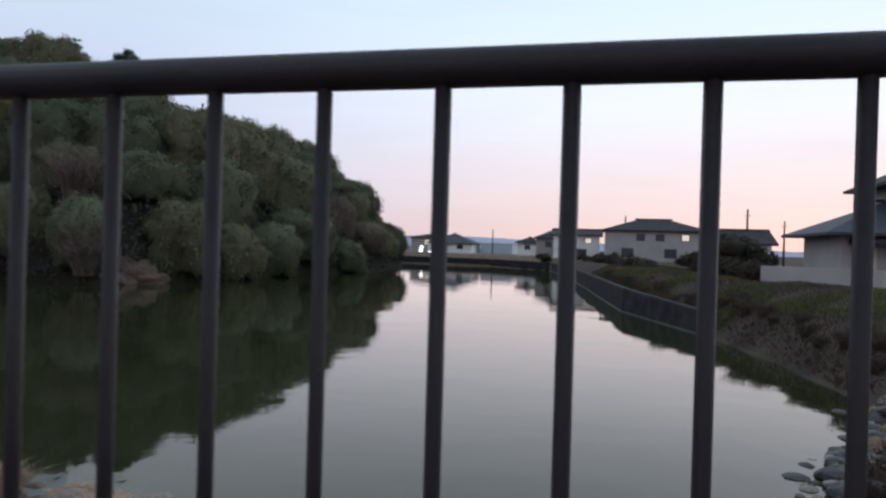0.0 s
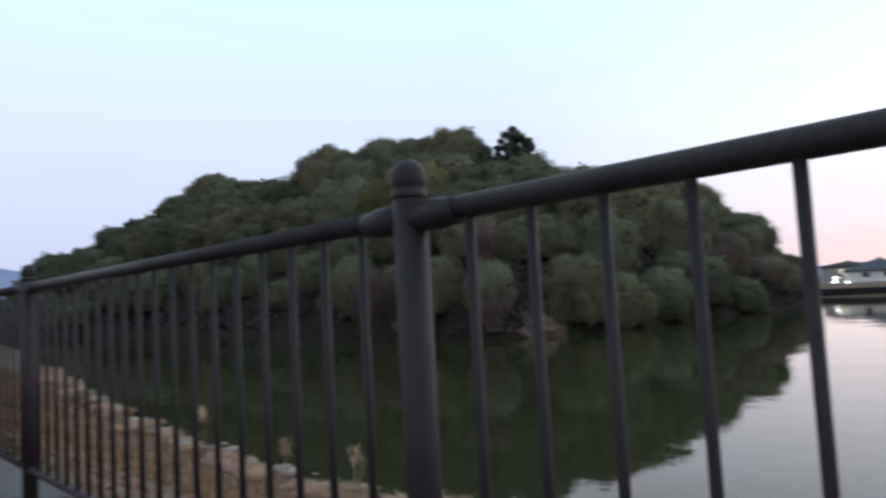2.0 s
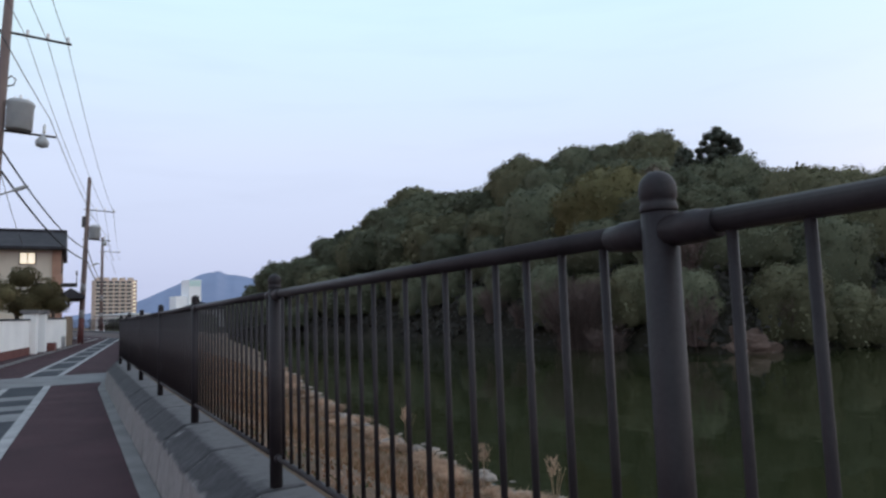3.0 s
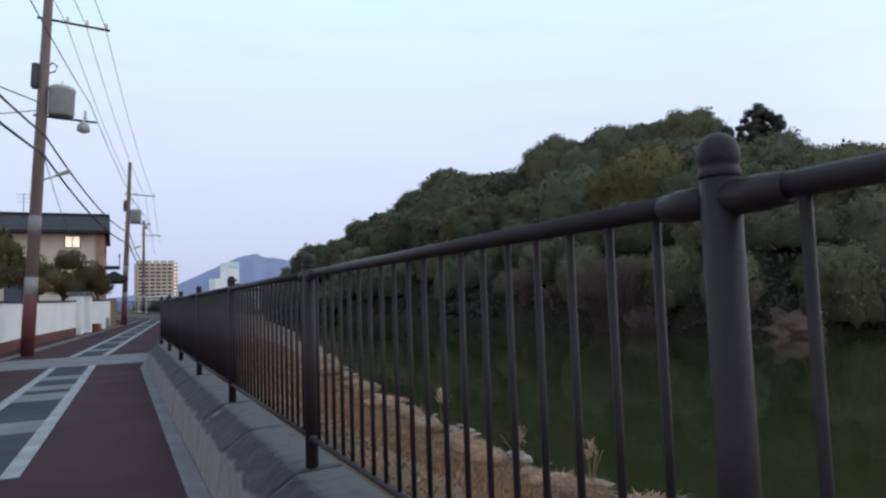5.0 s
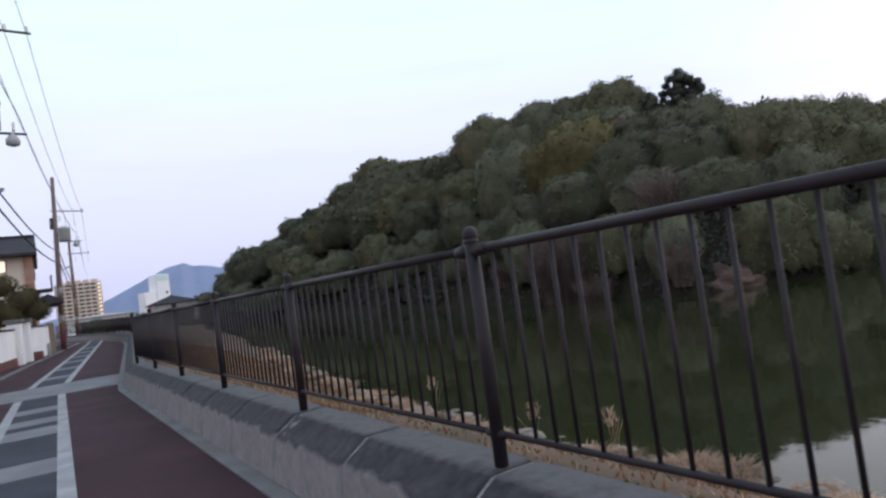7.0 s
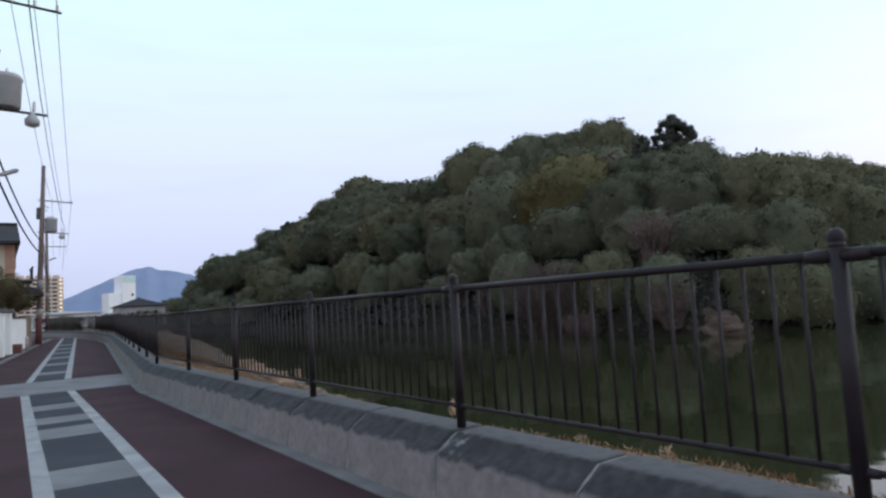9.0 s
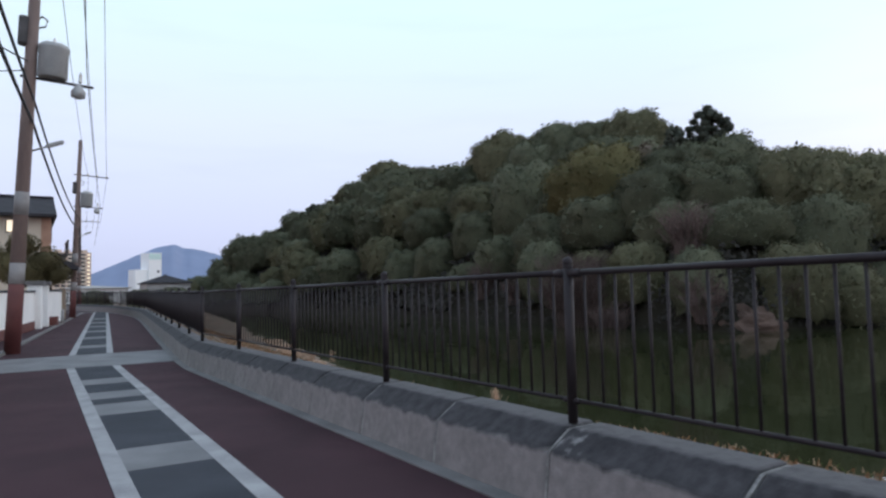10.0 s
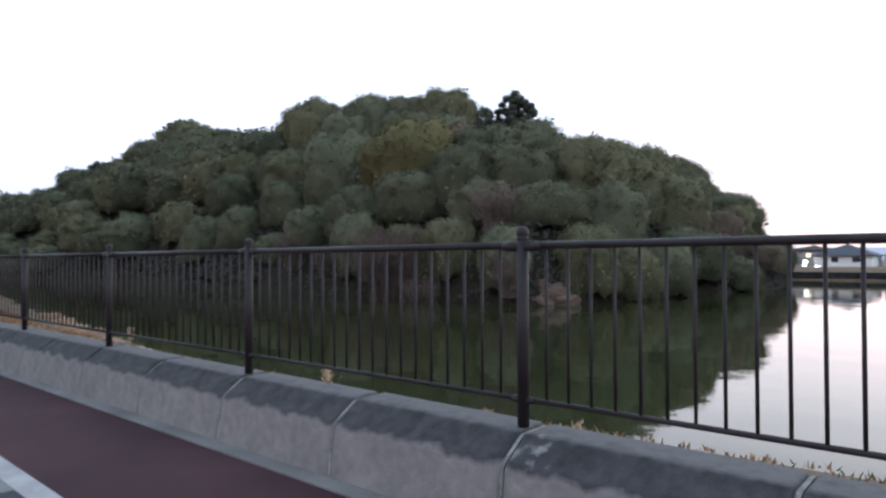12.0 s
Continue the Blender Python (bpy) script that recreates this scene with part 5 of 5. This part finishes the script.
for k in range(12):
    part("balcony", boxm(-15.2, 12.2, -1.4, 0.0, 1.0 + k * 3.05, 2.1 + k * 3.05), M_CREAM, apt)
    for j in range(6):
        part("window", boxm(-14.6 + j * 4.5, -11.4 + j * 4.5, -0.08, 0.02, 2.3 + k * 3.05, 3.9 + k * 3.05), M_GLASS, apt)
for k in range(12):
    part("corridor_lamp", boxm(12.8, 14.6, -0.15, 0.0, 2.6 + k * 3.05, 3.6 + k * 3.05), M_LIT, apt, "lit stairwell opening")
for j in range(5):
    part("rooftop_housing", boxm(-14 + j * 6, -10.5 + j * 6, 3, 9, 38.5, 40.6), M_APART, apt)
make_house("long white warehouse with a flat grey roof", 3, 15, 150, 162, 0.4, 3.6, 4.2, M_WHITE, M_GREYWALL, (("s", 6, 2, 2, 0.8, False), ("s", 11, 2, 2, 0.8, False)), name="warehouse")
make_house("grey house with dark tiled roof beyond the road's bend", 22, 32, 175, 186, 0.4, 5.0, 7.0, M_GREYWALL, M_TILE, (("s", 25, 2, 2, 1.2, False),))
make_house("low house with dark roof beyond the road's bend", 36, 50, 215, 226, 0.4, 4.4, 6.4, M_GREYWALL, M_TILE, (("s", 40, 2, 2, 1.2, False),))
for i, (x, y, sc) in enumerate(((18, 118, 0.5), (27, 190, 0.8), (33, 186, 0.9), (38, 190, 1.0), (42, 205, 1.1), (30, 178, 0.7), (12, 112, 0.45), (5, 104, 0.4), (34, 240, 1.0))):
    m = pose(x, y, max(0.0, ground_at(x, y)) - 0.2, 0, 0, i * 50) @ Matrix.Diagonal((sc, sc, sc, 1))
    c = copy_thing(KINDS[i % 3], m)
    c.matrix_basis = m
    tagged(c, "dark roadside tree beyond the bend", "tree", "distant trees")


def mountain(name, label, dist, profile, seed, stone=M_HILLFAR):
    """A far ridge: crest heights by heading, foothills in front."""
    verts, faces, n = [], [], 140
    heads = np.linspace(profile[0][0], profile[-1][0], n)
    for a in heads:
        e = np.interp(a, [p[0] for p in profile], [p[1] for p in profile])
        h = dist * math.tan(radians(e)) + dist * 0.0009 * noise.noise((a * 1.7, seed, 0)) + dist * 0.0005 * noise.noise((a * 6, seed, 4))
        for d, f in ((0.86, -0.02), (0.91, 0.38), (0.955, 0.72), (1.0, 1.0), (1.1, -0.02)):
            k = h * (f + (0.10 * noise.noise((a * 0.9, d * 30, seed)) if 0.3 < f < 0.9 else 0))
            verts.append((dist * d * math.sin(radians(a)), dist * d * math.cos(radians(a)), k))
    for i in range(n - 1):
        for j in range(4):
            faces.append((i * 5 + j, i * 5 + 5 + j, i * 5 + 6 + j, i * 5 + 1 + j))
    tagged(new(name, raw(name, verts, faces, stone, smooth=True)), label, "mountain", kind="structure")


# the ridges' haze comes only from their pale blue colours
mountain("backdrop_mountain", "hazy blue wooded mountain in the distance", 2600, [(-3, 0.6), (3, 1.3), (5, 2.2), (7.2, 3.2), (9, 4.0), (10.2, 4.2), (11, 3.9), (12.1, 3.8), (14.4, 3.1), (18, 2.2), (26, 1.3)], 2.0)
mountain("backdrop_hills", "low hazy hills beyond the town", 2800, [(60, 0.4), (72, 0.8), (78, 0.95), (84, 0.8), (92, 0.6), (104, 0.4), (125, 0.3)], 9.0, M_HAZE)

# ---- houses beyond the pond ----
make_house("large grey rendered house with dark hipped roof across the pond", 101, 111, -16, -1.8, -0.8, 4.5, 6.3, M_GREYWALL, M_TILE,
           (("w", -13.0, 3.1, 0.9, 0.8, True), ("w", -9.5, 3.0, 1.1, 0.9, False), ("w", -6.8, 3.0, 1.1, 0.9, False), ("w", -11, 0.6, 1.6, 1.2, False), ("w", -5, 0.6, 1.6, 1.2, False)))
make_house("white house with long dark roof across the pond", 113, 121, -1.0, 6.5, -0.8, 3.9, 4.9, M_WHITE, M_TILE,
           (("w", 0.8, 2.6, 0.9, 0.7, True), ("w", 3.4, 2.6, 1.0, 0.8, True), ("w", 5.2, 2.5, 0.6, 0.8, False), ("w", 2, 0.3, 1.8, 1.2, False)), gable="y")
make_house("grey house with dark roof across the pond", 122, 130, 6.0, 10.2, -0.8, 3.4, 4.6, M_GREYWALL, M_TILE, (("w", 8, 1.8, 1, 0.9, False),))
make_house("small house with dark roof across the pond", 134, 142, 10.8, 15.0, -0.8, 2.6, 3.7, M_WHITE, M_TILE, (("w", 13, 1.2, 1, 0.9, False),))
make_house("low pale blue shed across the pond", 146, 156, 17.5, 24.5, -0.8, 2.3, 2.6, mat("pale_blue_sheet", (0.40, 0.46, 0.52), (0.48, 0.54, 0.60), 0.5, 1, 8, 0.1), M_GREYWALL, (), over=0.1, name="shed")
make_house("white house with broad grey roof across the pond", 140, 150, 25.5, 35.0, -0.8, 2.1, 4.3, M_WHITE, M_TILEBLUE, (("w", 28, 0.9, 1.2, 0.8, False), ("w", 31.5, 0.9, 1.0, 0.8, False)))
make_house("grey house behind the pond's far end", 158, 168, 36, 44, -0.8, 3.4, 4.4, M_GREYWALL, M_TILE, (("w", 40, 1.8, 1, 0.9, True),))
make_house("small white house with dark roof behind the bank", 74, 81, -18.2, -14.2, -0.2, 2.5, 4.0, M_WHITE, M_TILE, (("w", -16.8, 1.0, 1.2, 0.9, False),), gable="y")
near_house = make_house("old house with blue grey tiled roof and a dark veranda", 40, 47, -24, -13.9, 0.0, 2.7, 4.7, M_GREYWALL, M_TILEBLUE, (("w", -19.6, 0.9, 1.3, 1.2, False),), over=1.1)
part("upper_wall", boxm(41.2, 46.4, -25, -17.2, 3.4, 5.6), M_GREYWALL, near_house)
part("upper_roof", roof_bm(41.2, 46.4, -25, -17.2, 5.6, 7.4, 1.0), M_TILE, near_house, "dark tiled upper roof")
add_window(near_house, pose(41.2, -20.0, 4.0, 0, 0, -90), 1.4, 1.0)
part("veranda", boxm(39.94, 40.0, -18.4, -16.2, 0.25, 2.15), M_GLASS, near_house, "dark glazed veranda")
part("door", boxm(39.92, 40.0, -15.6, -14.8, 0.1, 2.1, bevel=0.01), M_CREAM, near_house, "pale front door")
part("porch_roof", roof_bm(38.9, 40.0, -18.8, -14.4, 2.2, 2.5, 0.15, "y"), M_TILE, near_house, "low tiled porch roof")
for y in (-18.4, -16.0, -14.6):
    part("porch_post", lathe(bmesh.new(), [(0.07, 0.0), (0.07, 2.2)], 8), M_WOOD, near_house, "", pose(39.1, y, 0.0))
cw = thing("wall_bank", "low cream concrete wall above the bank", "wall", kind="structure")
part("run", boxm(0, 0.16, 0, 12.5, -0.3, 0.82, bevel=0.015), M_GREYWALL, cw, "", pose(35.8, -9.0, 0.0, 0, 0, 137))
hedge = thing("hedge", "dark clipped hedge along the bank top", "hedge", pose(0, 0, 0))
piece("foliage", crown_mesh("foliage", 301, [((36.8 + 1.1 * i, -9.0 + 0.05 * i, 0.35), 0.85) for i in range(14)], 7000, 0.09, M_SCRUB), hedge)
for x0, y0, n, step, r, z in ((58, -5.2, 22, 1.5, 0.75, 0.0), (97, 1.2, 10, 1.3, 0.8, -0.3), (108, 7.5, 9, 1.5, 0.7, -0.5), (62, -11.8, 9, 1.4, 0.9, 0.4)):
    hd = thing("hedge", "dark untrimmed shrubs along the bank below the houses", "hedge", pose(0, 0, 0), "shrubs below the houses")
    rr = random.Random(int(x0))
    lobes = [((x0 + step * i, y0 + 0.17 * step * i + rr.uniform(-0.4, 0.4), z + rr.uniform(-0.2, 0.5)), r * rr.uniform(0.7, 1.35)) for i in range(n)]
    piece("foliage", crown_mesh("foliage", 310 + int(x0), lobes, 420 * n, 0.10, M_SCRUB), hd)
cloud_tree(53.0, -10.6, -0.2, 205, [((0, 0, 1.9), 1.4), ((0.5, -1.1, 1.5), 1.3), ((0, 1.1, 1.4), 1.2), ((0.2, 2.1, 0.9), 1.0), ((0, -2.2, 1.1), 1.1), ((0, 0.2, 0.8), 1.3)], "round dark bush on the bank top", 3600, 0.1, M_SCRUB)
cloud_tree(58.0, -10.5, -0.2, 206, [((0, 0, 2.6), 0.6), ((0.0, 0.7, 2.0), 0.6), ((0.2, -0.7, 2.1), 0.6)], "flat-topped clipped pine on the bank top", 1600, 0.12, M_LEAF[3])
for x, y, hgt in ((78, -16.6, 6.6), (70, -11.5, 5.6), (95, -24.5, 6.2), (140, 21, 5.5), (112, -5, 7.4)):
    sp = thing("utility_pole", "slim dark utility pole behind the pond houses", "utility pole", pose(x, y, -0.3), "pond side poles")
    part("shaft", lathe(bmesh.new(), [(0.15, 0), (0.10, hgt)], 8), M_DARKMETAL, sp)
    part("arm", boxm(-0.03, 0.03, -0.35, 0.35, hgt - 0.7, hgt - 0.64), M_DARKMETAL, sp)
for x, y, z in ((139, 36.2, 0.9), (139, 36.4, 0.2), (136, 33.6, -0.1)):
    lp = thing("street_lamp", "white street lamp shining across the pond", "street lamp", pose(x, y, -1.2), "far street lamps")
    part("pole", lathe(bmesh.new(), [(0.06, 0), (0.05, z + 1.2)], 6), M_DARKMETAL, lp)
    part("head", boxm(-0.3, 0.3, -0.3, 0.3, z + 1.1, z + 1.5, bevel=0.05), M_LAMP, lp, "bright white lamp head")

# retaining slope of dark stone along the right shore
revet = thing("revetment", "dark stone revetment at the foot of the far bank", "retaining wall", kind="structure")
run = [(104, 6.2), (70, 1.2), (37.8, -2.3), (28.5, -5.1)]
M_FOOTING = mat("old_footing", (0.05, 0.047, 0.047), (0.105, 0.10, 0.098), 0.9, 1.2, 9, 0.4)
M_REVET = mat("revetment_stone", (0.018, 0.017, 0.019), (0.052, 0.048, 0.050), 0.95, 1.2, 9, 0.8, spec=0.1)
TALL = [1.25, 1.25, 1.25, 0.95]
for (xa, ya), (xb, yb), ha, hb in zip(run, run[1:], TALL, TALL[1:]):
    length, head = math.hypot(xb - xa, yb - ya), math.degrees(math.atan2(xa - xb, yb - ya))
    bm = box(bmesh.new(), -0.5, 0.05, -0.1, length + 0.1, -0.4, 1.0, 0.05)
    for v in bm.verts:
        if v.co.z > 0.3:                      # the crown drops towards the near end, the face leans back
            v.co.z += ha + (hb - ha) * v.co.y / length - 1.0
            v.co.x -= 0.12
    part("slab", bm, M_REVET, revet, "", pose(xa, ya, WATER, 0, 0, head))
    part("footing", boxm(-0.2, 0.14, -0.1, length + 0.1, -0.5, 0.05, bevel=0.03), M_FOOTING, revet, "grey concrete footing", pose(xa, ya, WATER, 0, 0, head))
far_wall = thing("wall_far_shore", "grey concrete wall along the pond's far end", "wall", kind="structure")
for (xa, ya), (xb, yb) in (((104.5, 6.5), (117.5, 18)), ((117.5, 18), (120.5, 40)), ((120.5, 40), (124.5, 100))):
    length, head = math.hypot(xb - xa, yb - ya), math.degrees(math.atan2(xa - xb, yb - ya))
    part("run", boxm(-0.15, 0.15, 0, length, -0.4, 1.3, bevel=0.02), M_REVET, far_wall, "", pose(xa, ya, WATER, 0, 0, head))

BRUSH = [make_bush(43 + i, 3.2, 2.4, 170, M_BRUSH, "low leafless brown brush overhanging the far bank", "brush on the far bank") for i in range(2)]
# brown weeds and brushwood overhanging the far bank's water line
rnd = random.Random(55)
for i in range(40):
    x = 9.5 + 52 * (i / 39) ** 1.2
    y = float(np.interp(x, [9, 12.6, 16, 21, 30, 38, 70], [-4.2, -6.1, -7.4, -7.0, -5.5, -3.0, 0.6])) - rnd.uniform(0.25, 1.0)
    m = pose(x, y, ground_at(x, y) - 0.05, 0, 0, rnd.uniform(0, 360))
    sc = rnd.uniform(0.10, 0.20) * (1.0 if x < 25 else 1.3)
    c = BRUSH[i] if i < 2 else copy_thing(BRUSH[i % 2], m)
    c.matrix_basis = m @ Matrix.Diagonal((sc * 1.3, sc * 1.3, sc, 1))
